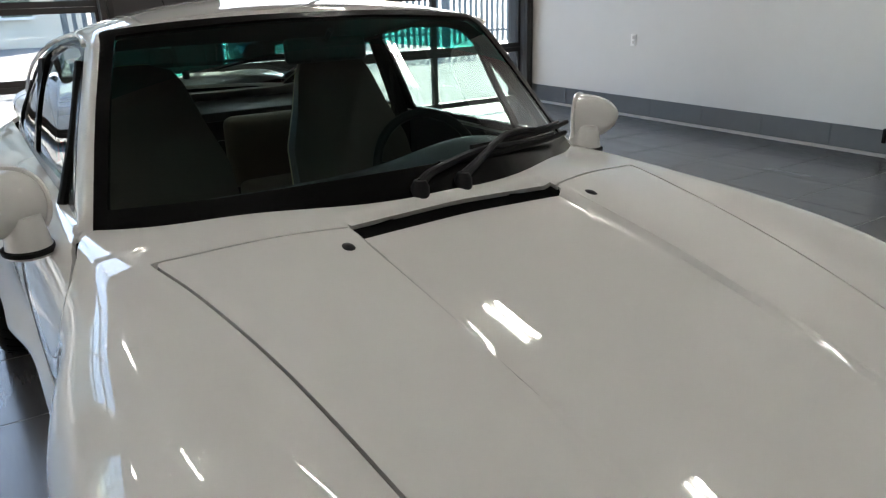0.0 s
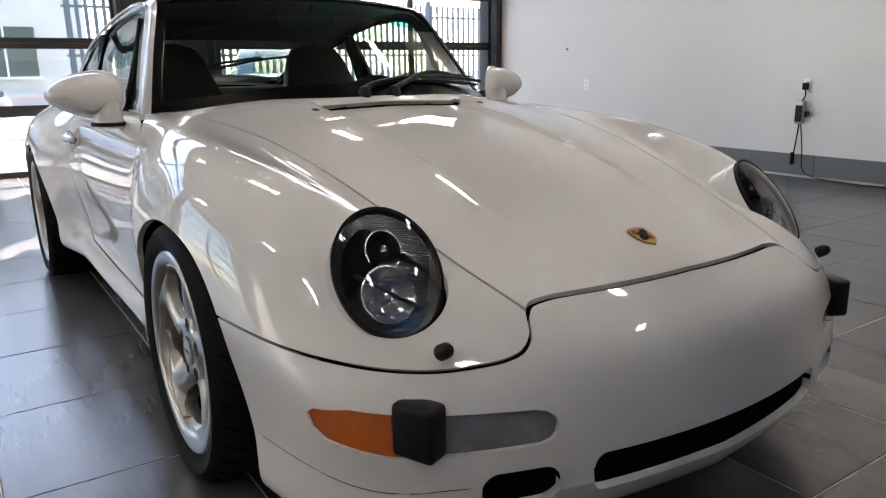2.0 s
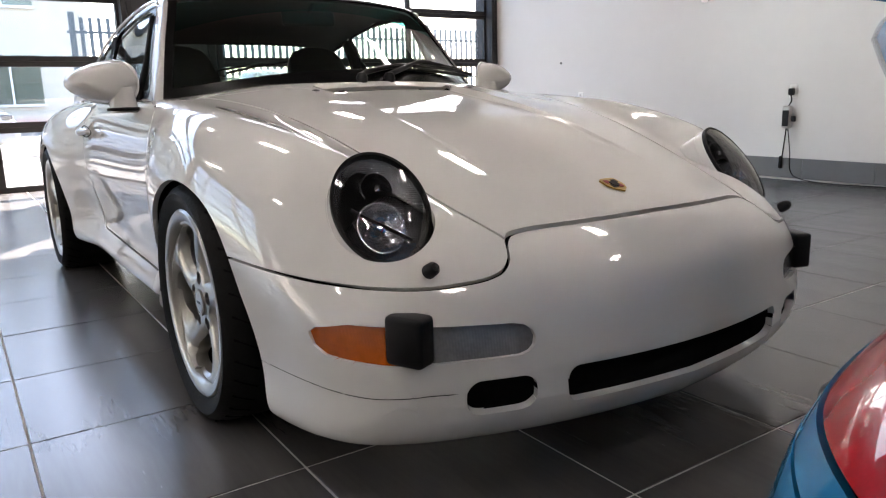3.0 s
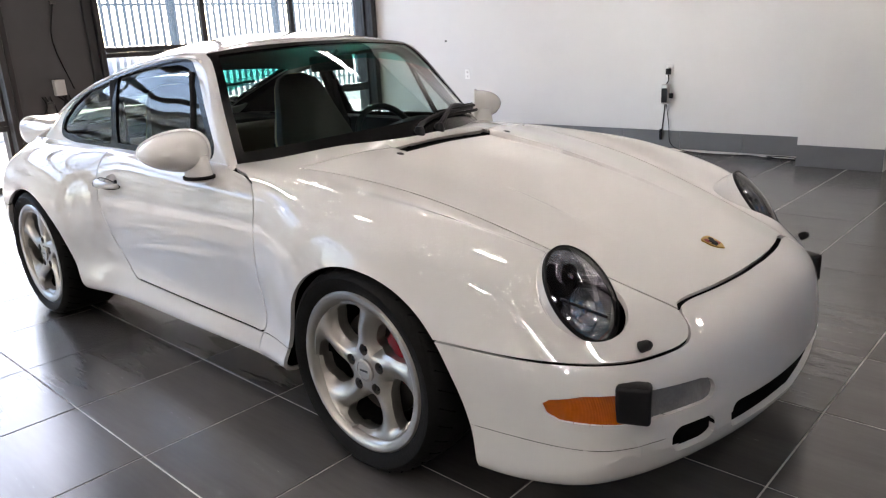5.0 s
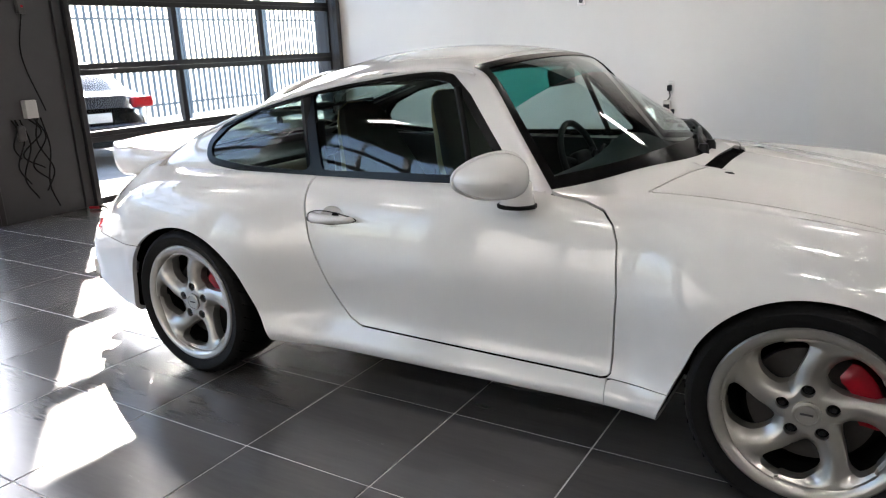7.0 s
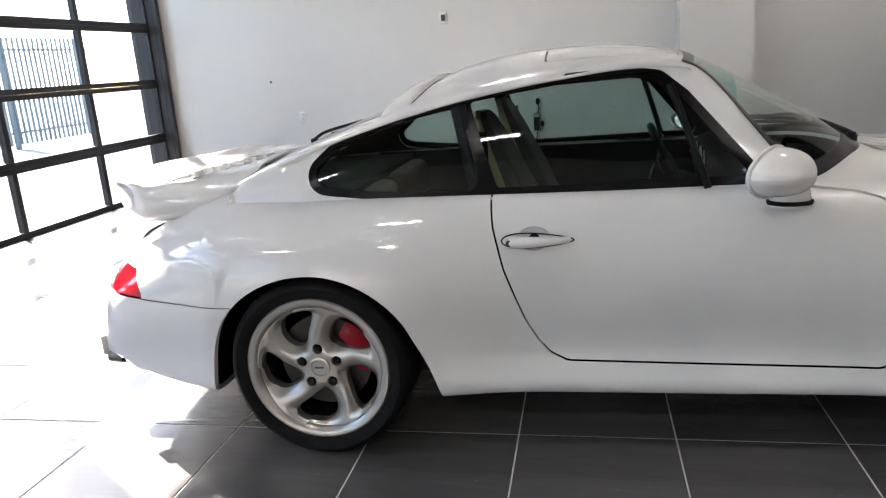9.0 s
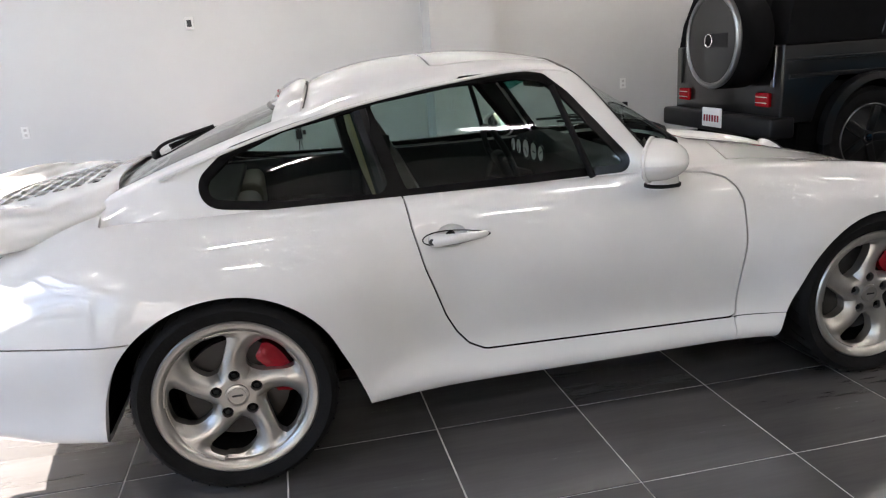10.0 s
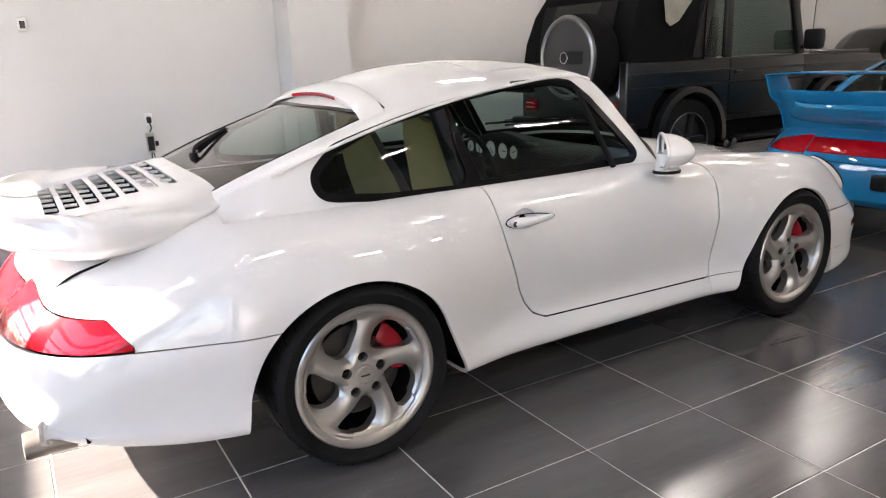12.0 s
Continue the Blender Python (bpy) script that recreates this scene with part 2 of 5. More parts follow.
def mirrored(mesh):
    """The mesh with its image across the middle plane, sewn together there."""
    V, F = mesh
    on = np.abs(V[:, 1]) < 1e-5
    at, extra = {}, []
    for i in range(len(V)):
        if on[i]:
            at[i] = i
        else:
            at[i] = len(V) + len(extra)
            extra.append(V[i] * (1, -1, 1))
    return np.vstack([V, np.array(extra)]), F + [tuple(at[i] for i in f[::-1]) for f in F]


def islands(mesh):
    """The separate pieces of a mesh."""
    V, F = mesh
    root = list(range(len(V)))

    def find(i):
        while root[i] != i:
            root[i] = root[root[i]]
            i = root[i]
        return i
    for f in F:
        for j in f[1:]:
            root[find(j)] = find(f[0])
    by = collections.defaultdict(list)
    for f in F:
        by[find(f[0])].append(f)
    return [tidy((V, g)) for g in by.values()]


def other_side(mesh):
    return mesh[0] * np.array((1, -1, 1)), [f[::-1] for f in mesh[1]]


def joined(*ms):
    V, F, n = [], [], 0
    for v, f in ms:
        V.append(v)
        F += [tuple(i + n for i in g) for g in f]
        n += len(v)
    return np.vstack(V), F


def obj(name, mesh, material, parent=None, label="", smooth=True, m=None):
    """One mesh object out of points and faces, or out of a bmesh."""
    me = bpy.data.meshes.new(name)
    if isinstance(mesh, bmesh.types.BMesh):
        mesh.to_mesh(me)
        mesh.free()
    else:
        V, F = mesh
        me.from_pydata([tuple(v) for v in V], [], F)
    if smooth:
        me.polygons.foreach_set("use_smooth", [True] * len(me.polygons))
        me.set_sharp_from_angle(angle=radians(38))
    me.materials.append(material)
    ob = new(name, me)
    if parent:
        ob.parent = parent
    if m is not None:
        ob.matrix_basis = m
    if label:
        ob["label"] = label
    return ob


def box(x0, x1, y0, y1, z0, z1, bevel=0.0, seg=2):
    bm = bmesh.new()
    bmesh.ops.create_cube(bm, size=1)
    bmesh.ops.scale(bm, vec=(x1 - x0, y1 - y0, z1 - z0), verts=bm.verts)
    bmesh.ops.translate(bm, vec=((x0 + x1) / 2, (y0 + y1) / 2, (z0 + z1) / 2), verts=bm.verts)
    if bevel:
        bmesh.ops.bevel(bm, geom=bm.edges[:], offset=bevel, segments=seg, affect='EDGES', profile=0.5)
    return bm


def both(*bms):
    """Several bmeshes as one."""
    out = bms[0]
    for b in bms[1:]:
        me = bpy.data.meshes.new("tmp")
        b.to_mesh(me)
        out.from_mesh(me)
        bpy.data.meshes.remove(me)
        b.free()
    return out


def lathe(profile, n=48, axis='y', sweep=360.0, start=0.0):
    """A turned form about an axis; profile of (radius, along)."""
    p = np.array(profile)
    a = np.radians(start + np.linspace(0, sweep, n + 1))
    P = np.zeros((n + 1, len(p), 3))
    if axis == 'y':
        P[..., 0], P[..., 2], P[..., 1] = np.cos(a)[:, None] * p[:, 0], np.sin(a)[:, None] * p[:, 0], p[:, 1]
    elif axis == 'x':
        P[..., 1], P[..., 2], P[..., 0] = np.cos(a)[:, None] * p[:, 0], np.sin(a)[:, None] * p[:, 0], p[:, 1]
    else:
        P[..., 0], P[..., 1], P[..., 2] = np.cos(a)[:, None] * p[:, 0], np.sin(a)[:, None] * p[:, 0], p[:, 1]
    V, F = grid(P)
    if abs(sweep - 360) < 1e-6:
        c, last = len(p), n * len(p)
        F = [tuple(i - last if i >= last else i for i in f) for f in F]
        V = V[:last]
    F = [f for f in F if len(set(f)) > 2]
    return V, F


def tube(points, r, n=8, closed=False):
    """A round bar or cable along points; r a radius or one for each point."""
    p = np.array(points, float)
    rr = np.broadcast_to(np.asarray(r, float), (len(p),))
    t = np.gradient(p, axis=0)
    if closed:
        t = np.roll(p, -1, 0) - np.roll(p, 1, 0)
    t /= np.linalg.norm(t, axis=1, keepdims=True)
    up = np.array((0.0, 0, 1)) if abs(t[0][2]) < 0.9 else np.array((1.0, 0, 0))
    P = np.zeros((len(p), n + 1, 3))
    for i in range(len(p)):
        a = np.cross(t[i], up)
        a /= np.linalg.norm(a)
        b = np.cross(a, t[i])
        up = b
        th = np.linspace(0, 2 * np.pi, n + 1)
        P[i] = p[i] + rr[i] * (np.cos(th)[:, None] * a + np.sin(th)[:, None] * b)
    if closed:
        P = np.concatenate([P, P[:1]])
    V, F = grid(P)
    if not closed:
        c = n + 1
        F += [tuple(range(c - 2, -1, -1)), tuple((len(p) - 1) * c + i for i in range(n))]
    return V, F


def spline(points, n=40, closed=False):
    """A smooth line through points."""
    p = np.array(points, float)
    q = np.vstack([p[-1:], p, p[:2]]) if closed else np.vstack([2 * p[:1] - p[1:2], p, 2 * p[-1:] - p[-2:-1]])
    k = len(p) if closed else len(p) - 1
    out = []
    for s in np.linspace(0, k, n, endpoint=not closed):
        i = min(int(s), k - 1)
        u = s - i
        a, b, c, d = q[i:i + 4]
        out.append(0.5 * (2 * b + (c - a) * u + (2 * a - 5 * b + 4 * c - d) * u * u + (3 * b - a - 3 * c + d) * u ** 3))
    return np.array(out)


def poly_sd(px, py, poly, r=0.0):
    """Signed distance in a plane to a polygon (inside < 0), its corners rounded by r."""
    p = np.array(poly, float)
    d = np.full(px.shape, 1e9)
    ins = np.zeros(px.shape, bool)
    for (ax, ay), (bx, by) in zip(p, np.roll(p, -1, 0)):
        ex, ey = bx - ax, by - ay
        t = np.clip(((px - ax) * ex + (py - ay) * ey) / (ex * ex + ey * ey), 0, 1)
        d = np.minimum(d, np.hypot(px - ax - t * ex, py - ay - t * ey))
        ins ^= ((ay > py) != (by > py)) & (px < ex * (py - ay) / (ey + 1e-12 * (ey == 0)) + ax)
    return np.where(ins, -d, d) - r


def thing(name, label, category, m=None, group="", kind=""):
    e = new(name)
    if m is not None:
        e.matrix_basis = m
    return tagged(e, label, category, group, kind)


# ---------------------------------------------------------------- the room
RX0, RX1, RY0, RY1, RZ = -5.0, 13.0, -9.5, 5.0, 4.6      # inner faces


def slab(name, x0, x1, y0, y1, z0, z1, material, label, category):
    return tagged(obj(name, box(x0, x1, y0, y1, z0, z1), material, smooth=False), label, category, kind="structure")


ground = obj("ground", grid(np.array([[(x, y, -0.06) for y in (-220, -9.8, 5.3, 220)] for x in (-220, -5.3, 13.3, 220)], float), flip=True), ASPHALT, smooth=False)
tagged(ground, "pale concrete yard around the showroom", "ground", kind="structure")
floor = slab("floor", RX0 - 0.3, RX1 + 0.3, RY0 - 0.3, RY1 + 0.3, -0.3, -0.0022, GROUT, "pale grout bed under dark floor tiles", "floor")
# unseen ceiling, kept near black so little light bounces onto the bonnet
slab("ceiling", RX0 - 0.3, RX1 + 0.3, RY0 - 0.3, RY1 + 0.3, RZ, RZ + 0.2, CEILPAINT, "plain near-black ceiling out of view", "ceiling")
slab("wall_north", RX0 - 0.3, RX1 + 0.3, RY1, RY1 + 0.25, 0, RZ, WALLPAINT, "smooth white painted showroom wall", "wall")
# added end wall, never in view, white to throw light on the far end
slab("wall_east", RX1, RX1 + 0.3, RY0, RY1, 0, RZ, WALLPAINT, "added white end wall out of view", "wall")
slab("wall_pillar", 0.64, 1.30, 4.55, RY1 - 0.002, 0, RZ - 0.002, WALLPAINT, "white pillar standing out of the wall", "pillar")

# rear wall: charcoal, with three sectional door openings
DOORS = ((1.27, 4.88, 3), (-4.51, 0.30, 4), (-9.09, -5.48, 3))
DOOR_H = 3.66
for i, (y0, y1) in enumerate(((4.88, 5.0), (0.30, 1.27), (-5.48, -4.51), (-9.5, -9.09))):
    slab("wall_west_%d" % (i + 1), RX0 - 0.3, RX0, y0, y1, 0, DOOR_H, BLACKWALL, "charcoal painted wall beside the overhead doors", "wall")
slab("wall_west_top", RX0 - 0.3, RX0, -9.5, 5.0, DOOR_H, RZ, BLACKWALL, "charcoal painted wall above the overhead doors", "wall")
# added wall out of view; its grey sets the light on the car's flank
slab("wall_south", RX0 - 0.3, RX1 + 0.3, RY0 - 0.25, RY0, 0, RZ, GREYWALL, "added grey wall closing the unseen south side", "wall")


def baseboards():
    k = 0
    for x0, x1, y in ((RX0, 0.64, RY1), (0.64, 1.30, 4.55), (1.30, 9.0, RY1)):
        b = new("baseboard")
        tagged(b, "dark grey tile skirting along the white wall", "baseboard", kind="structure")
        n = max(1, round((x1 - x0) / 0.60))
        w = (x1 - x0) / n
        me = None
        for i in range(n):
            if me is None:
                o = obj("tile", box(0.0015, w - 0.0015, -0.014, -0.001, 0.0, 0.18, 0.0015, 1), SKIRT, b, smooth=False)
                me = o.data
            else:
                o = new("tile", me)
                o.parent = b
            o.location = (x0 + i * w, y, 0)


SKIRT = mat("skirting_tile", (0.10, 0.105, 0.11), 0.35, vary=0.12, scale=2, piece=0.2, bump=0.04)
baseboards()


def overhead_door(y0, y1, n):
    """Glazed sectional door: six panes high, n wide."""
    d = thing("overhead_door", "closed glazed overhead door with black aluminium frame", "garage door", pose(RX0 - 0.10, 0, 0), "overhead doors")
    h = 0.61
    w = (y1 - y0) / n
    for k in range(6):
        z0 = k * h
        s = new("section")
        s.parent = d
        s.location = (0, 0, z0)
        obj("bottom_rail", box(-0.03, 0.03, y0, y1, 0.0, 0.050, 0.002, 1), BLACKMETAL, s, smooth=False)
        obj("top_rail", box(-0.03, 0.03, y0, y1, h - 0.050, h - 0.001, 0.002, 1), BLACKMETAL, s, smooth=False)
        for i in range(n + 1):
            c = y0 + i * w
            a, b = max(y0, c - 0.028), min(y1, c + 0.028)
            obj("stile", box(-0.028, 0.028, a, b, 0.050, h - 0.050), BLACKMETAL, s, smooth=False)
        for i in range(n):
            p = obj("pane", box(-0.004, 0.004, y0 + i * w + 0.028, y0 + (i + 1) * w - 0.028, 0.050, h - 0.050), PANE, s, smooth=False)
            p.visible_shadow = False
    # guide tracks and jamb
    for yy, sgn in ((y0, -1), (y1, 1)):
        obj("track", box(0.10, 0.16, yy - 0.05 if sgn < 0 else yy + 0.0, yy if sgn < 0 else yy + 0.05, 0.0, DOOR_H, 0.004, 1), BLACKMETAL, d, smooth=False)
        obj("jamb_post", box(0.10, 0.13, yy - 0.14 if sgn < 0 else yy + 0.06, yy - 0.06 if sgn < 0 else yy + 0.11, 0.0, DOOR_H, 0.003, 1), BLACKMETAL, d, smooth=False)
    return d


for a, b, c in DOORS:
    overhead_door(a, b, c)


def ceiling_light(x, y):
    e = thing("ceiling_light", "twin tube strip light hanging under the ceiling", "ceiling light", pose(x, y, 3.9), "strip lights")
    obj("housing", box(-0.40, 0.40, -0.10, 0.10, 0.03, 0.09, 0.01), WHITEPLASTIC, e)
    for s in (-0.06, 0.06):
        obj("tube", tube([(-0.33, s, 0), (0.33, s, 0)], 0.015, 10), TUBE, e)
    for s in (-0.3, 0.3):
        obj("hanger", tube([(s, 0, 0.09), (s, 0, 0.70)], 0.004, 6), DARKMETAL, e)
    return e


first_light = ceiling_light(-4.0, 2.35)
for i in range(6):
    for j in range(3):
        if i or j:
            copy_thing(first_light, pose(-4.0 + 2.75 * i, 2.35 - 3.84 * j, 3.9))


# ---------------------------------------------------------------- the sports car: surfaces
NOSE, TAIL = 2.065, -2.175
HUB_F, HUB_R = (1.136, 0.309), (-1.136, 0.305)

z_mid = curve((2.065, .255), (2.0635, .32), (2.060, .38), (2.050, .44), (2.03, .482), (2.0, .512), (1.94, .552), (1.80, .600), (1.6, .668), (1.3, .757), (1.0, .82), (.82, .85), (.70, .873), (.6, .885),
              (.4, .875), (-1.2, .87), (-1.5, .90), (-1.6, .875), (-1.8, .80), (-2.0, .69), (-2.1, .61), (-2.15, .53), (-2.168, .46), (-2.173, .38), (-2.175, .30))
y_hood = curve((2.065, .40), (1.94, .42), (1.6, .50), (1.2, .57), (.8, .62), (.55, .64), (0, .63), (-1.2, .60), (-1.6, .58), (-2.0, .55), (-2.175, .5))
z_hood = curve((2.065, .255), (2.0625, .32), (2.057, .38), (2.047, .43), (2.03, .468), (2.0, .50), (1.94, .537), (1.8, .588), (1.6, .655), (1.3, .735), (1.0, .79), (.82, .812), (.55, .828), (0, .828), (-1.2, .832), (-1.5, .86),
               (-1.6, .845), (-1.8, .77), (-2.0, .665), (-2.1, .59), (-2.15, .52), (-2.168, .45), (-2.173, .38), (-2.175, .30))
y_crown = curve((2.065, .50), (2.0, .53), (1.9, .565), (1.75, .59), (1.6, .622), (1.4, .655), (1.2, .68), (.8, .695), (.5, .70), (0, .70), (-.6, .695), (-1.0, .71), (-1.4, .74), (-1.8, .72), (-2.1, .66), (-2.175, .6))
z_crown = curve((2.065, .255), (2.0615, .32), (2.055, .38), (2.04, .43), (2.0, .480), (1.95, .517), (1.9, .560), (1.82, .635), (1.75, .685), (1.6, .727), (1.4, .760), (1.136, .790), (.8, .812), (.5, .824), (0, .826), (-.6, .828), (-1.0, .825),
                (-1.4, .80), (-1.7, .74), (-1.9, .66), (-2.05, .575), (-2.14, .50), (-2.165, .43), (-2.173, .36), (-2.175, .30))
y_wide = curve((2.065, .63), (2.055, .67), (2.03, .712), (2.0, .738), (1.9, .77), (1.7, .80), (1.42, .83), (1.136, .850), (.95, .848), (.86, .849), (.78, .836), (.70, .804), (.65, .792), (.58, .790), (0, .794), (-.40, .794), (-.52, .800), (-.62, .825), (-.74, .866), (-.90, .891), (-1.136, .898), (-1.5, .89), (-1.8, .85),
               (-2.0, .80), (-2.12, .74), (-2.175, .68))
z_wide = curve((2.065, .255), (2.055, .31), (2.03, .36), (1.9, .42), (1.6, .48), (1.136, .56), (.6, .56), (0, .55), (-.6, .56), (-1.136, .58), (-1.6, .52), (-2.0, .45), (-2.12, .40), (-2.175, .30))
z_low = curve((2.065, .255), (2.05, .25), (2.02, .245), (1.9, .235), (1.0, .29), (-1.6, .30), (-2.0, .30), (-2.12, .30), (-2.175, .30))
z_base = curve((2.065, .255), (2.06, .225), (2.05, .200), (2.03, .170), (1.98, .140), (1.8, .118), (1.5, .130), (1.0, .18), (.6, .19), (-.7, .185), (-1.5, .20), (-1.8, .20), (-2.0, .22), (-2.12, .255), (-2.165, .285), (-2.175, .30))


def sill_flare(q):
    """How far the sill stands out below the door."""
    return float(smooth01(-.80, -.50, q) * (1 - smooth01(.66, .86, q)))


def nose_bend(s, y):
    front = smooth01(1.0, 2.0, s) * (0.35 * y ** 2 + 0.20 * y ** 6)
    rear = smooth01(-1.35, -2.05, s) * (0.22 * y ** 2 + 0.28 * y ** 6)
    return s - front + rear


@functools.lru_cache(maxsize=None)
def body_surface():
    """The half with y > 0, as rows from nose to tail."""
    a = np.linspace(0, 1, 380)
    s = TAIL + (NOSE - TAIL) * (0.5 + 0.5 * np.cos(np.pi * a)) * 0.92 + (NOSE - TAIL) * (1 - a) * 0.08
    v = np.linspace(0, 1, 150)
    rows = []
    for q in s:
        yf, zf, yw, zw, zl, zb = y_crown(q), z_crown(q), y_wide(q), z_wide(q), z_low(q), z_base(q)
        k = sill_flare(q)
        pts = np.array([(0, z_mid(q)), (y_hood(q) * .55, z_mid(q) * .72 + z_hood(q) * .28), (y_hood(q), z_hood(q)), (yf, zf), (yf + .70 * (yw - yf), zf - .32 * (zf - zw)), (yw, zw), (yw - .018 - .012 * k, zl + .035 * k), (yw - .014 + .014 * k, zl - .032),
                        (yw - .010 + .030 * k, zb + .045), (yw - .010 + .030 * k, zb + .014), (yw - .03 + .03 * k, zb), (yw - .20, zb - .004), (0, zb - .004)], float)
        step = np.hypot(*np.diff(pts, axis=0).T)
        t = np.concatenate([[0], np.cumsum(np.maximum(step, 0.012))])
        t /= t[-1]
        w = np.interp(v, (0, .44, .82, .93, 1), (0, t[3], t[8], t[11], 1))
        yy, zz = curve(*zip(t, pts[:, 0]))(w), curve(*zip(t, pts[:, 1]))(w)
        rows.append(np.stack([nose_bend(q, yy), yy, zz], 1))
    P = np.array(rows)
    for _ in range(28):
        Q = P.copy()
        Q[2:-2] += 0.5 * (0.5 * (P[1:-3] + P[3:-1]) - P[2:-2])
        P = Q
    for _ in range(14):
        Q = P.copy()
        Q[2:-2] += 0.5 * (0.5 * (P[1:-3] + P[3:-1]) - P[2:-2])
        R = Q.copy()
        R[:, 1:-1] += 0.5 * (0.5 * (Q[:, :-2] + Q[:, 2:]) - Q[:, 1:-1])
        R[:, 0, 2] = R[:, 1, 2]
        R[:, 0, 1] = 0
        P = R
    P[0] = P[2]
    P[0, :, 2] = P[2, int(np.argmax(P[2, :, 1])), 2]
    P[1] = .5 * (P[0] + P[2])
    # sunken middle of the bonnet behind the crest
    x, y = P[..., 0], P[..., 1]
    inner = 1 - smooth01(.249, .260, y)
    P[..., 2] -= .018 * inner * smooth01(.70, .74, x) * (1 - smooth01(.80, 1.80, x)) * (P[..., 2] > .5)
    return P


# greenhouse: crease line from the screen corner over the roof rail to the rear deck
z_edge = curve((.72, .34), (.50, .634), (.36, .822), (.22, 1.010), (.12, 1.142), (.075, 1.182), (.02, 1.201), (-.1, 1.207), (-.35, 1.186), (-.64, 1.142), (-.9, 1.083), (-1.2, .99), (-1.45, .895), (-1.66, .80))
y_edge = curve((.72, .81), (.50, .722), (.36, .668), (.22, .611), (.12, .566), (.075, .550), (.02, .543), (-.1, .54), (-.35, .555), (-.64, .57), (-.9, .585), (-1.2, .59), (-1.45, .575), (-1.66, .55))
z_top = curve((.72, .85), (.6, .935), (.45, 1.035), (.3, 1.122), (.2, 1.175), (.12, 1.213), (.03, 1.243), (-.1, 1.264), (-.27, 1.273), (-.5, 1.262), (-.7, 1.226), (-.85, 1.165), (-.97, 1.112), (-1.2, 1.028), (-1.37, .965), (-1.58, .868), (-1.66, .825))
y_belt = curve((.72, .86), (.5, .76), (.36, .69), (.3, .678), (0, .676), (-.6, .678), (-1.2, .672), (-1.45, .65), (-1.66, .60))
z_belt = curve((.72, .77), (.5, .800), (0, .806), (-1.2, .812), (-1.45, .80), (-1.66, .76))


def cabin_surface():
    x = np.linspace(.72, -1.66, 200)
    vt, vs = np.linspace(0, 1, 50), np.linspace(0, 1, 34)[1:]
    rows = []
    for q in x:
        ye, ze, zt, yb, zb = y_edge(q), z_edge(q), z_top(q), y_belt(q), z_belt(q)
        zb = min(zb, ze - 0.01)
        top = np.stack([np.full(50, q), vt * ye, ze + (zt - ze) * (1 - vt ** 2.3)], 1)
        side = np.stack([np.full(33, q), ye + (yb - ye) * vs + 0.012 * np.sin(np.pi * vs), ze + (zb - ze) * vs], 1)
        rows.append(np.vstack([top, side]))
    P = np.array(rows)
    for _ in range(5):
        Q = P.copy()
        Q[1:-1] += 0.5 * (0.5 * (P[:-2] + P[2:]) - P[1:-1])
        R = Q.copy()
        R[:, 1:-1] += 0.5 * (0.5 * (Q[:, :-2] + Q[:, 2:]) - Q[:, 1:-1])
        P = R
    return P


DOOR_LINE = [(-.562, .90), (-.559, .828), (-.551, .743), (-.521, .614), (-.46, .441), (-.425, .375), (-.385, .328), (-.331, .303), (.585, .287), (.602, .30), (.623, .563), (.615, .708), (.597, .755), (.562, .791), (.50, .81), (.357, .825), (.30, .90)]
hood_side = curve((.40, .635), (.65, .607), (.8, .577), (1.05, .535), (1.36, .494), (1.7, .440), (1.9, .392), (2.05, .33))
bumper_top = curve((0, .556), (.30, .550), (.375, .543), (.400, .530), (.418, .505), (.45, .482), (.50, .470), (.6, .462), (.72, .468), (.85, .484))
QUARTER = [(-1.118, .908), (-1.095, .904), (-.92, .886), (-.640, .880), (-.690, 1.062), (-.9, 1.024), (-1.06, .958)]
SIDE_WINDOW = [(-.535, .860), (.200, .871), (.02, 1.085), (-.045, 1.140), (-.12, 1.152), (-.35, 1.145), (-.615, 1.110)]


def arch(V, hub):
    """Distance-like value to a wheel opening, wider towards the ground."""
    dx, dz = V[:, 0] - hub[0], V[:, 2] - hub[1]
    ahead, behind = (.342, .316) if hub[0] > 0 else (.338, .364)
    low = smooth01(0.0, 1.0, (hub[1] + .12 - V[:, 2]) / .27)
    a = np.where(dx > 0, ahead + (.052 if hub[0] > 0 else .070) * low, behind + (.075 if hub[0] > 0 else .024) * low)
    return (np.hypot(dx / a, np.maximum(dz, 0) / .320) - 1) * .33


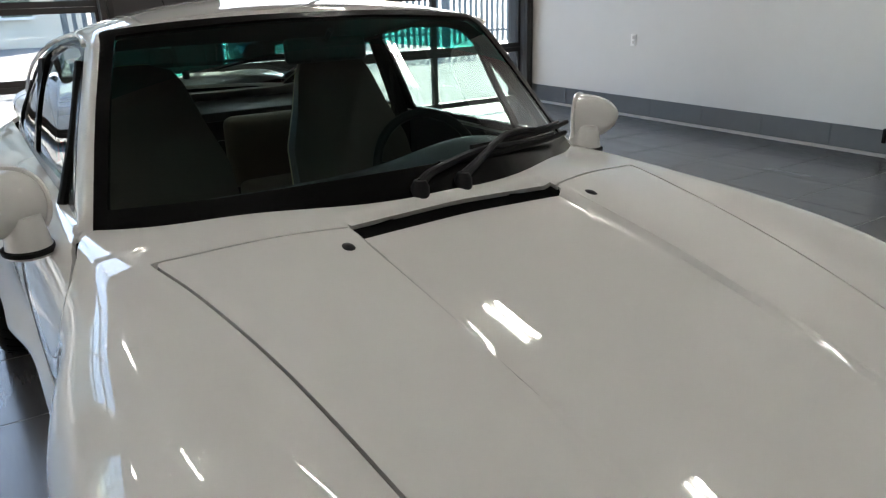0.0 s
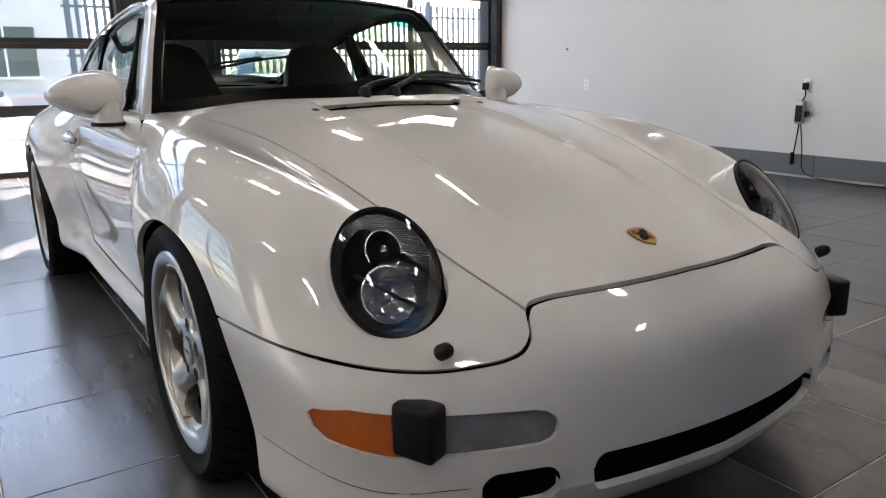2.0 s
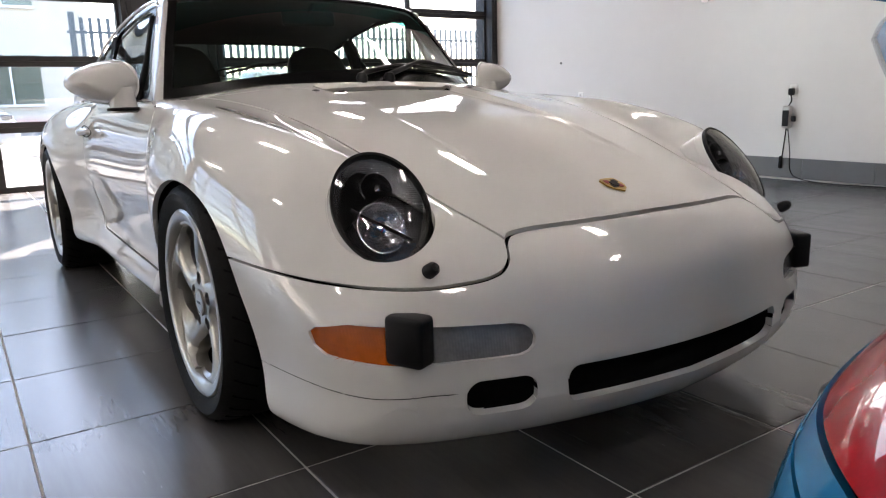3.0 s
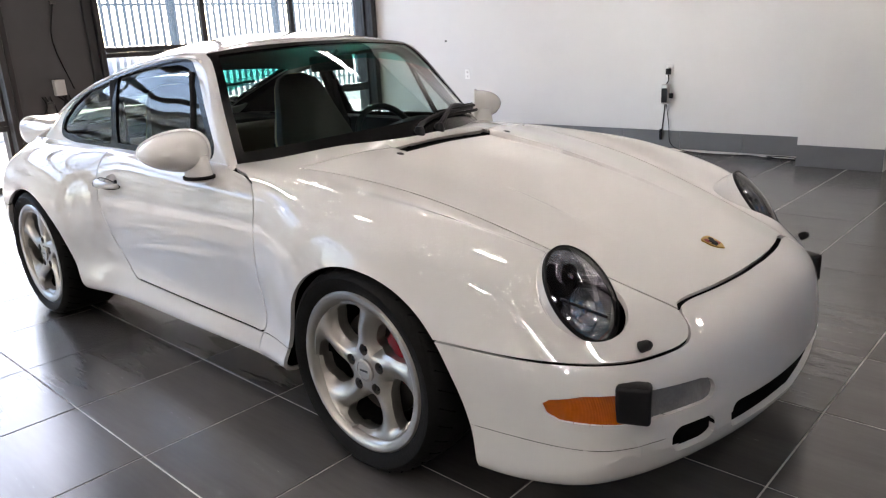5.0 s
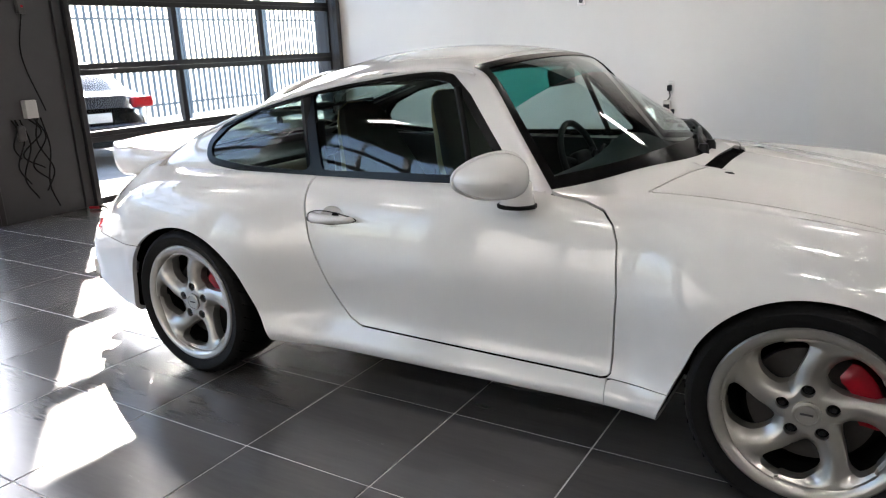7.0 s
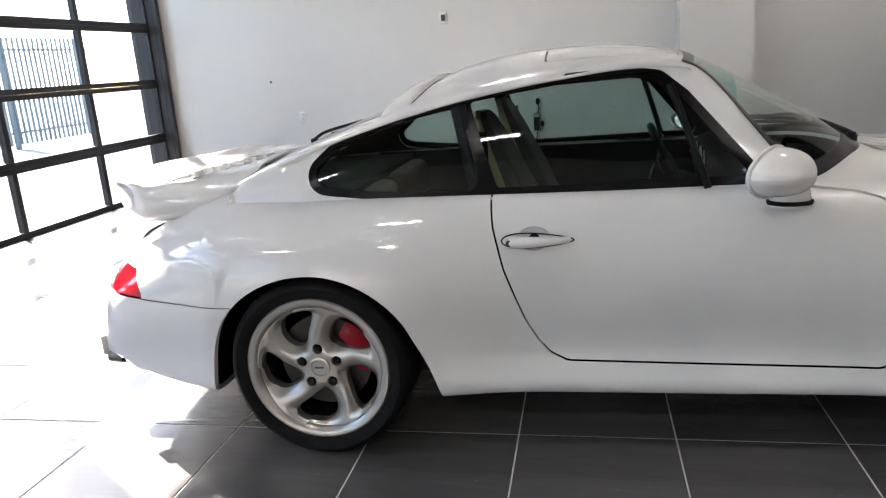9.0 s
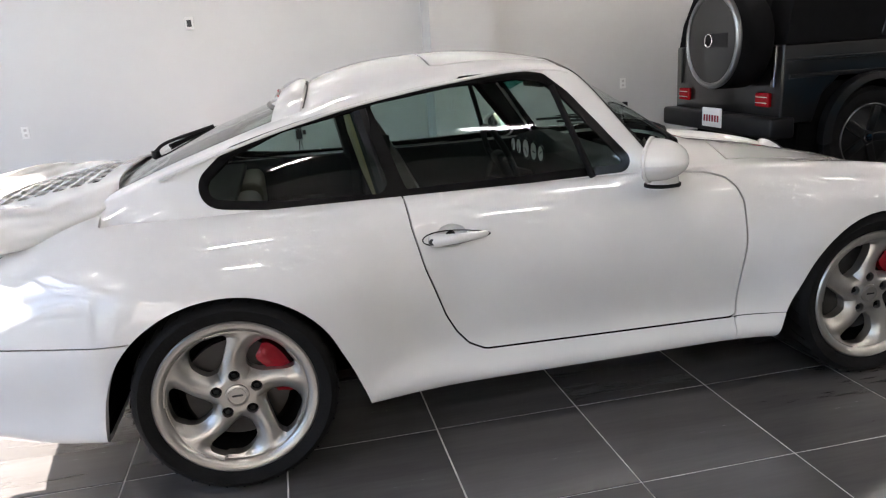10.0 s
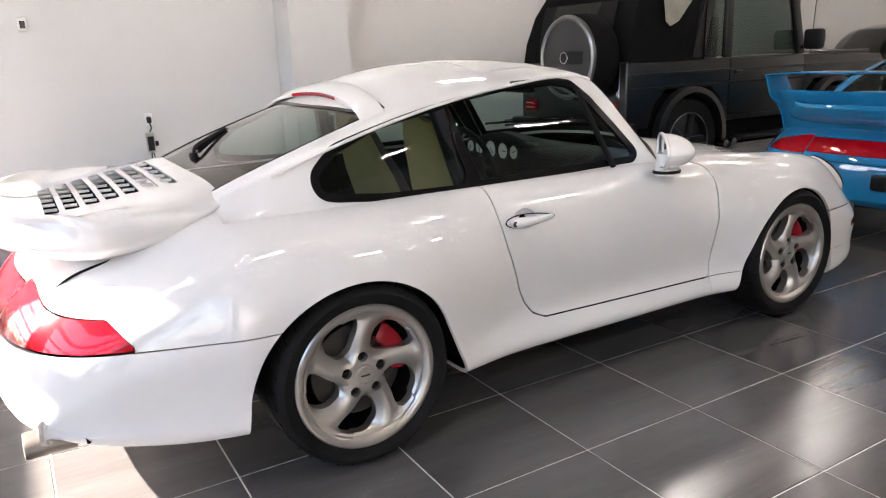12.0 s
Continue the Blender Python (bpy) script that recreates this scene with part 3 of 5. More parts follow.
@functools.lru_cache(maxsize=None)
def body_panels(wing):
    """Cut the outer skin along its joints; a dict of half panels."""
    skin = grid(body_surface())
    # wheel openings
    for hub in (HUB_F, HUB_R):
        skin = tidy(split(skin, np.where(skin[0][:, 1] > 0.45, arch(skin[0], hub), 1.0))[0])
    # the cabin's hole in the top ends just inside the glass
    V = skin[0]
    ye, ze, zt = y_edge(V[:, 0]), z_edge(V[:, 0]), z_top(V[:, 0])
    over = ze + (zt - ze) * (1 - np.clip(V[:, 1] / ye, 0, 1.3) ** 2.3) - V[:, 2]
    front = np.where(V[:, 0] > .1, .020 - over, -1.0)
    hole = np.maximum.reduce([front, -1.485 - V[:, 0], V[:, 0] - .70, V[:, 1] - 0.672, 0.70 - V[:, 2]])
    skin = tidy(split(skin, hole)[0])
    # air slot behind the bonnet
    V = skin[0]
    skin = tidy(split(skin, np.where(V[:, 2] > .6, poly_sd(V[:, 0], V[:, 1], [(.733, -.252), (.772, -.252), (.772, .252), (.733, .252)], .006), 1.0))[0])
    out = {}

    def take(name, fn, gap=0.004):
        nonlocal skin
        skin, out[name] = cut(skin, fn, gap)

    take("front_bumper", lambda V: np.maximum(V[:, 2] - bumper_top(V[:, 1]), 1.25 - V[:, 0]), 0.006)
    take("rear_bumper", lambda V: np.maximum(V[:, 2] - 0.521, V[:, 0] + 1.25), 0.0042)
    take("hood", lambda V: np.maximum.reduce([V[:, 1] - hood_side(V[:, 0]), np.minimum(.757, .757 - .30 * (V[:, 1] - .255)) - V[:, 0], .4 - V[:, 2]]), 0.006)
    take("door", lambda V: poly_sd(V[:, 0], V[:, 2], DOOR_LINE) * 1.0 + np.where(V[:, 1] < 0.6, 9, 0), 0.006)
    take("sill_end", lambda V: np.maximum.reduce([V[:, 2] - 0.289, 0.592 - V[:, 0], V[:, 0] - 0.9, 0.6 - V[:, 1]]), 0.003)
    front, low, high = (1.905, .552, .616) if wing else (1.795, .524, .607)
    take("tail_lamp", lambda V: np.maximum.reduce([V[:, 0] + front + 0.75 * np.maximum(V[:, 2] - low - .013, 0), low - V[:, 2], V[:, 2] - high - .055 * smooth01(.68, .30, V[:, 1]), 0.30 - V[:, 1]]), 0.004)
    take("tail_band", lambda V: np.maximum.reduce([V[:, 0] + 1.9, low + .016 - V[:, 2], V[:, 2] - high - .045, V[:, 1] - .296]), .004)
    out["body"] = skin
    return out


def finer(mesh):
    """Each face cut into quarters."""
    V, F = mesh
    pts, n, mid, out = list(V), len(V), {}, []

    def half(i, j):
        k = (i, j) if i < j else (j, i)
        if k not in mid:
            mid[k] = len(pts)
            pts.append((V[i] + V[j]) / 2)
        return mid[k]
    for f in F:
        c = len(pts)
        pts.append(V[list(f)].mean(0))
        m = [half(i, j) for i, j in zip(f, f[1:] + f[:1])]
        out += [(f[k], m[k], c, m[k - 1]) for k in range(len(f))]
    return np.array(pts), out


def oval(V, c, n, a, b):
    """Distance-like value to an upright oval on a tilted plane."""
    n = np.array(n) / np.linalg.norm(n)
    e1 = np.cross((0, 0, 1), n)
    e1 /= np.linalg.norm(e1)
    e2 = np.cross(n, e1)
    d = V - np.array(c)
    r = np.hypot(d @ e1 / a, d @ e2 / b)
    return np.where(np.abs(d @ n) < 0.16, (r - 1) * min(a, b), 1.0), e1, e2


LAMP_C, LAMP_N = (1.722, .580, .600), (0.77, 0.15, 0.62)


def add_pair(name, mesh, material, parent, label="", lip=0.012):
    """A panel and its image on the other flank."""
    m = with_lip(mesh, lip) if lip else mesh
    return obj(name, m, material, parent, label), obj(name, other_side(m), material, parent, label)


def wheel(parent, x, y, z, width, side):
    """A wheel with its tyre; side +1 faces +y."""
    w = new("wheel")
    w.parent = parent
    w.matrix_basis = pose(x, y, z) @ Matrix.Diagonal((1, side, 1, 1))
    R, rr = z + 0.003, 0.243
    hw = width / 2
    prof = [(rr - .014, -hw + .035), (rr + .004, -hw + .014), (rr + .03, -hw + .002), (R - .028, -hw), (R - .012, -hw + .012), (R - .003, -hw + .032), (R, -hw + .06), (R, hw - .06), (R - .003, hw - .032),
            (R - .012, hw - .012), (R - .028, hw), (rr + .03, hw - .002), (rr + .004, hw - .012), (rr - .014, hw - .03)]
    ty = obj("tyre", lathe(prof, 72), TYRE, w, "black low-profile road tyre")
    # tread grooves
    g = []
    for k in range(36):
        a = 2 * math.pi * k / 36
        for s in (-1, 1):
            p = [(math.cos(a + s * .02 + t * .10) * (R + .0006 - .006 * u), (s * (hw - .075 + u * .055)), math.sin(a + s * .02 + t * .10) * (R + .0006 - .006 * u)) for t, u in ((0, 0), (.5, .5), (1, 1))]
            g.append(tube(p, .0022, 4))
    tagged(obj("tread", joined(*g), UNDER, ty), kind="stuff")
    rim = lathe([(rr - .016, hw - .20), (rr - .030, hw - .17), (rr - .036, hw - .06), (rr - .034, hw - .030), (rr - .028, hw - .016), (rr - .016, hw - .009), (rr - .004, hw - .009), (rr + .001, hw - .014), (rr - .004, hw - .022)], 72)
    obj("rim", rim, ALLOY, w, "silver painted alloy rim")
    # spoke face
    nr, na = 44, 300
    r = np.linspace(.0, rr - .031, nr)
    th = np.linspace(0, 2 * np.pi, na + 1)
    Rg, Tg = np.meshgrid(r, th, indexing='ij')
    u = np.clip((Rg - .06) / (rr - .09), 0, 1)
    centre = np.radians(94) - np.radians(22) * u ** 1.3
    k = np.round((Tg - centre) / (2 * np.pi / 5))
    off = Tg - centre - k * 2 * np.pi / 5
    arc = off * Rg
    half = .034 + .024 * np.clip((Rg - .14) / .06, 0, 1) ** 2 + .012 * np.clip((.10 - Rg) / .05, 0, 1)
    crown = np.clip(1 - (arc / (half + .012)) ** 2, 0, 1)
    depth = hw - .036 + .010 * np.clip((Rg - .09) / .11, 0, 1) ** 1.4 + .006 * np.clip(arc / half, -1, 1) * np.clip((Rg - .08) / .05, 0, 1) - .030 * (1 - crown) * np.clip((Rg - .055) / .03, 0, 1) * np.clip((rr - .036 - Rg) / .02, 0, 1)
    P = np.stack([Rg * np.cos(Tg), depth, Rg * np.sin(Tg)], 2)
    mesh = grid(P)
    fo = (half - np.abs(arc)).reshape(-1)
    rad = Rg.reshape(-1)
    # soften the corners of the openings
    sm = 0.012
    opening = np.log(np.exp(fo / sm) + np.exp((.082 - rad) / sm) + np.exp((rad - (rr - .042)) / sm)) * sm
    lug = np.min([np.hypot(P[..., 0] - .063 * math.cos(math.radians(20 + 72 * i)), P[..., 2] - .063 * math.sin(math.radians(20 + 72 * i))) for i in range(5)], axis=0).reshape(-1)
    edge = np.minimum(opening, lug - .0172)
    edge = np.where(np.abs(edge) < .0006, np.where(edge < 0, -.0006, .0006), edge)
    solid = tidy(split(mesh, edge)[0])
    obj("spokes", with_lip(solid, .035, np.tile((0.0, 1.0, 0.0), (len(solid[0]), 1))), ALLOY, w, "five twisted silver spokes")
    hc = hw + .020
    cap = obj("centre_cap", lathe([(0, hc - .0495), (.025, hc - .0495), (.026, hc - .051), (.0275, hc - .051), (.0285, hc - .0485), (.035, hc - .050), (.036, hc - .062)], 32), ALLOY, w)
    obj("badge", box(-.016, .016, hc - .050, hc - .0487, -.003, .003, .0003, 1), DARKMETAL, cap)
    for i in range(5):
        a = math.radians(20 + 72 * i)
        c = (math.cos(a) * .063, 0, math.sin(a) * .063)
        # nut and sleeve in black: the hole's shade is put into the colour
        nut = lathe([(0, hc - .062), (.007, hc - .062), (.009, hc - .065), (.0095, hc - .072), (.018, hc - .076), (.018, hc - .061)], 16)
        obj("lug_nut", (nut[0] + np.array(c), nut[1]), PLASTIC, w)
    obj("brake_disc", lathe([(.07, hw - .10), (.158, hw - .10), (.158, hw - .128), (.07, hw - .128)], 48), DISC, w)
    barrel = lathe([(rr - .036, hw - .06), (rr - .045, hw - .18), (.0, hw - .19)], 48)
    obj("barrel", barrel, UNDER, w)
    c0 = 30
    P = np.zeros((13, 6, 3))
    for i, t in enumerate(np.radians(np.linspace(c0 - 40, c0 + 28, 13))):
        e = min(i, 12 - i)
        o = .010 if e == 0 else 0
        for j, (q, d) in enumerate(((.108 + o, hw - .095), (.112 + o, hw - .072), (.130, hw - .066 - o), (.160, hw - .066 - o), (.176 - o, hw - .078), (.178 - o, hw - .12))):
            P[i, j] = (q * math.cos(t), d, q * math.sin(t))
    obj("caliper", grid(P, flip=True), RED, w, "red brake caliper behind the spokes")
    return w


def sports_car(name, label, paint, m, tail="whale"):
    car = thing(name, label, "car", m)
    H = dict(body_panels(tail == "wing"))
    # front lamps
    f, e1, e2 = oval(H["body"][0], LAMP_C, LAMP_N, .105, .132)
    body, lamp = split(H["body"], f)
    body, lamp = tidy(body), tidy(lamp)
    obj("body", with_lip(mirrored(body), .014), paint, car)
    n = np.array(LAMP_N) / np.linalg.norm(LAMP_N)
    A, B = .099, .127

    def dome(r0, r1, h, depth, k=14):
        """Rings of an oval cap: h(r) gives the height along the lamp's axis."""
        th = np.linspace(0, 2 * np.pi, 61)
        return np.array([[np.array(LAMP_C) + e1 * A * r * math.cos(t) + e2 * B * r * math.sin(t) + n * h(r) for t in th] for r in np.linspace(r0, r1, k)])

    for s in (1, -1):
        fl = (lambda q: q) if s > 0 else other_side
        hl = new("headlamp")
        hl.parent = car
        hl["label"] = "oval headlamp with fluted clear lens"
        obj("pod", fl(grid(np.concatenate([dome(1.10, 1.10, lambda r: -.10, 0, 1), dome(1.07, 1.055, lambda r: -.030, 0, 2), dome(1.045, 1.04, lambda r: -.006, 0, 2)]))), paint, hl)
        obj("surround", fl(grid(np.concatenate([dome(1.045, 1.045, lambda r: -.02, 0, 1), dome(1.04, 1.035, lambda r: .004, 0, 2), dome(.985, .985, lambda r: .004, 0, 1), dome(.975, .975, lambda r: -.02, 0, 1)]))), TRIM, hl)
        obj("lens", fl(grid(dome(.001, .985, lambda r: .003 + .022 * (1 - r * r), 0))), LAMPGLASS, hl)
        obj("bowl", fl(grid(dome(.001, .98, lambda r: -.008 - .055 * (1 - r ** 3), 0))), FLUTED, hl)
        fwd = np.array((.93, .05, .36))
        for (a, b, rad, d, mt) in ((-.006, .052, .036, .020, REFLECTOR), (.004, -.036, .052, .022, REFLECTOR)):
            cc = np.array(LAMP_C) + e1 * a + e2 * b - n * d
            turn = np.array(Matrix.Rotation(radians(-24), 3, 'Y').transposed())
            cup = lathe([(0, -.030), (rad * .5, -.024), (rad * .85, -.010), (rad, .004), (rad * 1.05, .004), (rad * 1.06, -.02)], 30, 'x')
            obj("reflector", fl((cup[0] @ turn + cc, cup[1])), mt, hl)
            bulb = lathe([(0, .012), (rad * .22, .008), (rad * .30, -.004), (rad * .30, -.03)], 18, 'x')
            obj("bulb", fl((bulb[0] @ turn + cc, bulb[1])), CHROME, hl)
        bar = tube([np.array(LAMP_C) + e1 * -.05 + e2 * -.075 - n * .012, np.array(LAMP_C) + e1 * .06 + e2 * .005 - n * .012], .004, 6)
        obj("divider", fl(bar), PLASTIC, hl)
    # bumper with its openings
    bump = finer(finer(H["front_bumper"]))

    def bump_hole(V):
        grille = poly_sd(V[:, 1], V[:, 2], [(-.315, .2430), (.315, .2430), (.318, .2700), (-.318, .2700)], .026)
        vent = poly_sd(V[:, 1], V[:, 2], [(.438, .2500), (.512, .2490), (.512, .2600), (.438, .2610)], .030)
        return np.where(V[:, 0] > 1.75, np.minimum(grille, vent), 1.0)

    bump, _ = split(bump, bump_hole(bump[0]))
    bump = tidy(bump)
    lampf = lambda V: np.where(V[:, 0] > 1.5, poly_sd(V[:, 1] + 0.35 * np.maximum(0, 1.80 - V[:, 0]), V[:, 2], [(.418, .3507), (.425, .3431), (.44, .3381), (.66, .3333), (.75, .3383), (.768, .3503), (.775, .3707), (.766, .3813), (.71, .3943), (.45, .3883), (.432, .3843), (.420, .3753), (.415, .3637)], .006), 1.0)
    bump, strip = split(bump, lampf(bump[0]))
    bump, strip = tidy(bump), tidy(strip)
    line = lambda V: V[:, 2] - (.2581 + .010 * smooth01(.70, .60, V[:, 1]))
    room = lambda V: .0008 * smooth01(.552, .572, V[:, 1])
    upper = tidy(split(bump, line(bump[0]) - room(bump[0]))[0])
    lower = tidy(split(bump, line(bump[0]) + room(bump[0]))[1])
    nose_row = lambda v: abs(v[2] - .269) < .0025 and v[0] > 1.8
    obj("front_bumper", with_lip(mirrored(upper), .03, skip=lambda v: nose_row(v) or abs(v[2] - .263) < .008), paint, car)
    obj("bumper_lip", with_lip(mirrored(lower), .02, skip=lambda v: nose_row(v) or abs(v[2] - .263) < .008), paint, car)
    clear, amber = split(strip, .640 - strip[0][:, 1])
    for s in (1, -1):
        fl = (lambda q: q) if s > 0 else other_side
        obj("indicator", fl(with_lip(shifted(tidy(amber), -.006), .02)), AMBER, car, "amber front indicator lens")
        obj("fog_lamp", fl(with_lip(shifted(tidy(clear), -.012), .02)), CLEARLENS, car, "smoky clear fog lamp lens")
        bl = box(1.850, 1.932, .598, .650, .328, .424, .010, 3)
        bmesh.ops.rotate(bl, cent=(1.90, .62, .38), matrix=Matrix.Rotation(radians(-24), 3, 'Z'), verts=bl.verts)
        if s < 0:
            bmesh.ops.scale(bl, vec=(1, -1, 1), verts=bl.verts)
            bmesh.ops.reverse_faces(bl, faces=bl.faces)
        obj("bumper_block", bl, PLASTIC, car, "black rubber bumper block")
        nz = lathe([(0, .020), (.008, .0185), (.0135, .010), (.0145, -.01)], 20, 'x')
        q = nz[0] @ np.array(Matrix.Rotation(radians(-30), 3, 'Y').transposed()) + np.array((1.888, .572, .499))
        obj("lamp_washer", fl((q, nz[1])), PLASTIC, car, "round black headlamp washer cap")
    obj("bumper_lining", mirrored(shifted(tidy(split(H["front_bumper"], np.maximum(H["front_bumper"][0][:, 2] - .45, H["front_bumper"][0][:, 1] - .56))[1]), -.035)), UNDER, car)
    obj("rear_bumper", with_lip(mirrored(H["rear_bumper"]), .02), paint, car)
    obj("hood", with_lip(mirrored(H["hood"]), .012), paint, car)
    dv = H["door"][0]
    sc = lambda V: np.hypot((V[:, 0] + .425) / .052, (V[:, 2] - .704) / .036) - 1
    dfine = H["door"]
    panel, dish = (tidy(q) for q in split(dfine, np.where(dv[:, 1] > .6, sc(dv), 1.0)))
    dish = finer(finer(dish))
    dish = (dish[0] - np.array((0, .020, 0)) * np.sqrt(np.clip(-sc(dish[0]), 0, 1))[:, None], dish[1])
    H["door"] = panel
    add_pair("handle_scoop", dish, paint, car, lip=0)
    for d in add_pair("door", H["door"], paint, car):
        sg = 1 if d.data.vertices[0].co.y > 0 else -1
        door_handle(d, sg, paint)
    add_pair("sill_end", H["sill_end"], paint, car)
    tl = shifted(H["tail_lamp"], -.003)
    add_pair("tail_lamp", tl, REDLENS, car, "red wraparound tail lamp")
    obj("tail_reflector", with_lip(mirrored(shifted(H["tail_band"], -.003)), .01), REDLENS, car, "red reflector band between the tail lamps")
    for s in (1, -1):
        obj("bumper_pad", box(-2.190, -2.10, s * .25 - .05, s * .25 + .05, .37, .47, .018, 3), PLASTIC, car)
    # dark lining behind the joints
    skin = grid(body_surface())
    lin = shifted(skin, -.016)
    V = lin[0]
    hole = np.maximum.reduce([V[:, 0] - (0.56 - 0.30 * (V[:, 1] / 0.664) ** 2), -1.50 - V[:, 0], V[:, 1] - 0.650, 0.30 - V[:, 2]])
    lin = tidy(split(lin, hole)[0])
    lin = tidy(split(lin, np.maximum(.50 - lin[0][:, 1], 1.70 - lin[0][:, 0]))[0])
    lin = tidy(split(lin, np.maximum(.45 - lin[0][:, 1], lin[0][:, 0] + 1.95))[0])
    for hub in (HUB_F, HUB_R):
        lin = tidy(split(lin, np.where(lin[0][:, 1] > .45, arch(lin[0], hub) - .002, 1.0))[0])
    obj("inner_shell", mirrored(lin), UNDER, car)
    # wheel houses
    for hub in (HUB_F, HUB_R):
        a = np.radians(np.linspace(-12, 192, 30))
        P = np.array([[(hub[0] + .405 * math.cos(t), y, hub[1] + .335 * math.sin(t)) for y in (.45, .770 if hub[0] > 0 else .815)] for t in a])
        h = grid(P)
        for q in (h, other_side(h)):
            obj("wheel_house", q, UNDER, car)
        for s in (1, -1):
            obj("wheel_house_back", box(hub[0] - .38, hub[0] + .38, s * .45 - .005, s * .45 + .005, .15, .66), UNDER, car, smooth=False)
    cabin(car, paint)
    for s in (1, -1):
        wheel(car, HUB_F[0], s * (.835 - .1125), HUB_F[1], .225, s)
        wheel(car, HUB_R[0], s * (.893 - .140), HUB_R[1], .280, s)
        mirror_unit(car, s, paint)
    front_details(car)
    rear_tail(car, paint, tail)
    interior(car)
    return car


def door_handle(door, s, paint):
    h = new("door_handle")
    h.parent = door
    n = 26
    t = np.linspace(0, 1, n)
    bar = np.stack([-.505 + .195 * t, .800 + .016 * np.sin(np.pi * np.clip(t * 1.1 - .05, 0, 1)) ** .6, .700 + .006 * t], 1)
    rad = .0205 - .011 * t ** 1.3
    rad[0] *= .5
    rad[-1] *= .3
    b = tube(bar, rad, 12)
    obj("grip", b if s > 0 else other_side(b), paint, h)
    th = np.linspace(0, 2 * np.pi, 40)
    e = np.stack([-.413 + .110 * np.cos(th), .7955 + 0 * th, .703 + (.022 - .009 * np.cos(th)) * np.sin(th)], 1)[:-1]
    g = tube(e, .0022, 6, closed=True)
    obj("gasket", g if s > 0 else other_side(g), TRIM, h)
    k = lathe([(0, .0), (.010, .0), (.011, -.004)], 18, 'y')
    q = (k[0] + np.array((-.497, .822, .700)), [f[::-1] for f in k[1]])
    obj("lock", q if s > 0 else other_side(q), DARKMETAL, h)


def cabin(car, paint):
    """Roof, pillars and all glass."""
    skin = grid(cabin_surface())
    V = skin[0]
    # below the bodywork nothing is left
    skin = tidy(split(skin, V[:, 2] - 0.795)[0])
    ye = lambda V: y_edge(V[:, 0])
    topside = lambda V: V[:, 1] - (ye(V) - 0.012)          # < 0 on the upper face
    side = lambda V: np.where((V[:, 1] > ye(V) - 0.004) & (V[:, 0] < .5), 0, 9)

    def ws(V):      # windscreen field
        return np.maximum.reduce([topside(V) + 0.002, (0.085 - 0.055 * (V[:, 1] / .55) ** 2) - V[:, 0]])

    def base(V):    # height over the scuttle
        r = np.clip(V[:, 1] / y_hood(V[:, 0]), 0, 1.2)
        return V[:, 2] - (z_mid(V[:, 0]) + (z_hood(V[:, 0]) - z_mid(V[:, 0])) * r ** 1.8)

    def rw(V):      # rear window field
        return np.maximum.reduce([V[:, 1] - (ye(V) - .075), V[:, 0] + .945 - .07 * (V[:, 1] / .55) ** 2, -1.575 + .10 * (V[:, 1] / .52) ** 4 - V[:, 0]])

    def sw(V):
        return np.minimum(poly_sd(V[:, 0], V[:, 2], SIDE_WINDOW, .012), poly_sd(V[:, 0], V[:, 2], QUARTER, .038)) + side(V)

    rest, screen = split(skin, ws(skin[0]))
    rest, screen = tidy(rest), tidy(screen)
    band, glass_ws = (tidy(q) for q in split(screen, np.maximum(ws(screen[0]) + .032, np.where(screen[0][:, 0] > .2, .030 - base(screen[0]), -1))))
    low = glass_ws[0]
    clear, shade = (tidy(q) for q in split(glass_ws, (1.150 - low[:, 2]) - .10 * (low[:, 1] / .6) ** 2))
    obj("windscreen", mirrored(clear), SCREEN, car, "tinted curved windscreen")
    obj("shade_band", mirrored(shade), SHADE, car, "green shade band along the windscreen top")
    obj("windscreen_seal", with_lip(mirrored(shifted(band, .003)), .012), SEAL, car)
    rest, rear = (tidy(q) for q in split(rest, rw(rest[0])))
    rband, rglass = (tidy(q) for q in split(rear, rw(rear[0]) + .016))
    obj("rear_window", mirrored(shifted(rglass, -.004)), SIDEGLASS, car, "tinted rear window")
    obj("rear_window_seal", with_lip(mirrored(shifted(rband, -.001)), .012), SEAL, car)
    foot = poly_sd(rest[0][:, 0], rest[0][:, 2], [(-.51, .820), (-.68, .816), (-.68, .92), (-.51, .92)]) + side(rest[0])
    rest, win = (tidy(q) for q in split(rest, np.minimum(sw(rest[0]) - .028, foot)))
    # B-pillar joins both frames
    frame_, gl = (tidy(q) for q in split(win, sw(win[0])))
    for s in (1, -1):
        fl = (lambda q: q) if s > 0 else other_side
        obj("window_frame", fl(with_lip(shifted(frame_, .001), .014)), SEAL, car, "black side window frame")
    front, back = (tidy(q) for q in split(gl, gl[0][:, 0] + .58))
    for s in (1, -1):
        fl = (lambda q: q) if s > 0 else other_side
        obj("quarter_window", fl(shifted(back, -.006)), SIDEGLASS, car)
        obj("door_window", fl(shifted(front, -.006)), SIDEGLASS, car)
    # window divider
    for s in (1, -1):
        q = tube(spline([(-.005, .575, 1.135), (.045, .62, .99), (.098, .682, .825)], 12), .012, 8)
        obj("window_divider", q if s > 0 else other_side(q), TRIM, car)
    # sunroof joint
    def sr(V):
        return np.where(V[:, 1] < .5, poly_sd(V[:, 0], V[:, 1], [(.01, -.40), (.01, .40), (-.36, .40), (-.36, -.40)], .03), 1.0)
    roof, sunroof = cut(rest, sr, .007)
    obj("roof", with_lip(mirrored(roof), .010), paint, car)
    obj("sunroof", with_lip(mirrored(sunroof), .010), paint, car, "closed sunroof panel")
    head = tidy(split(rest, rest[0][:, 2] - .83)[0])
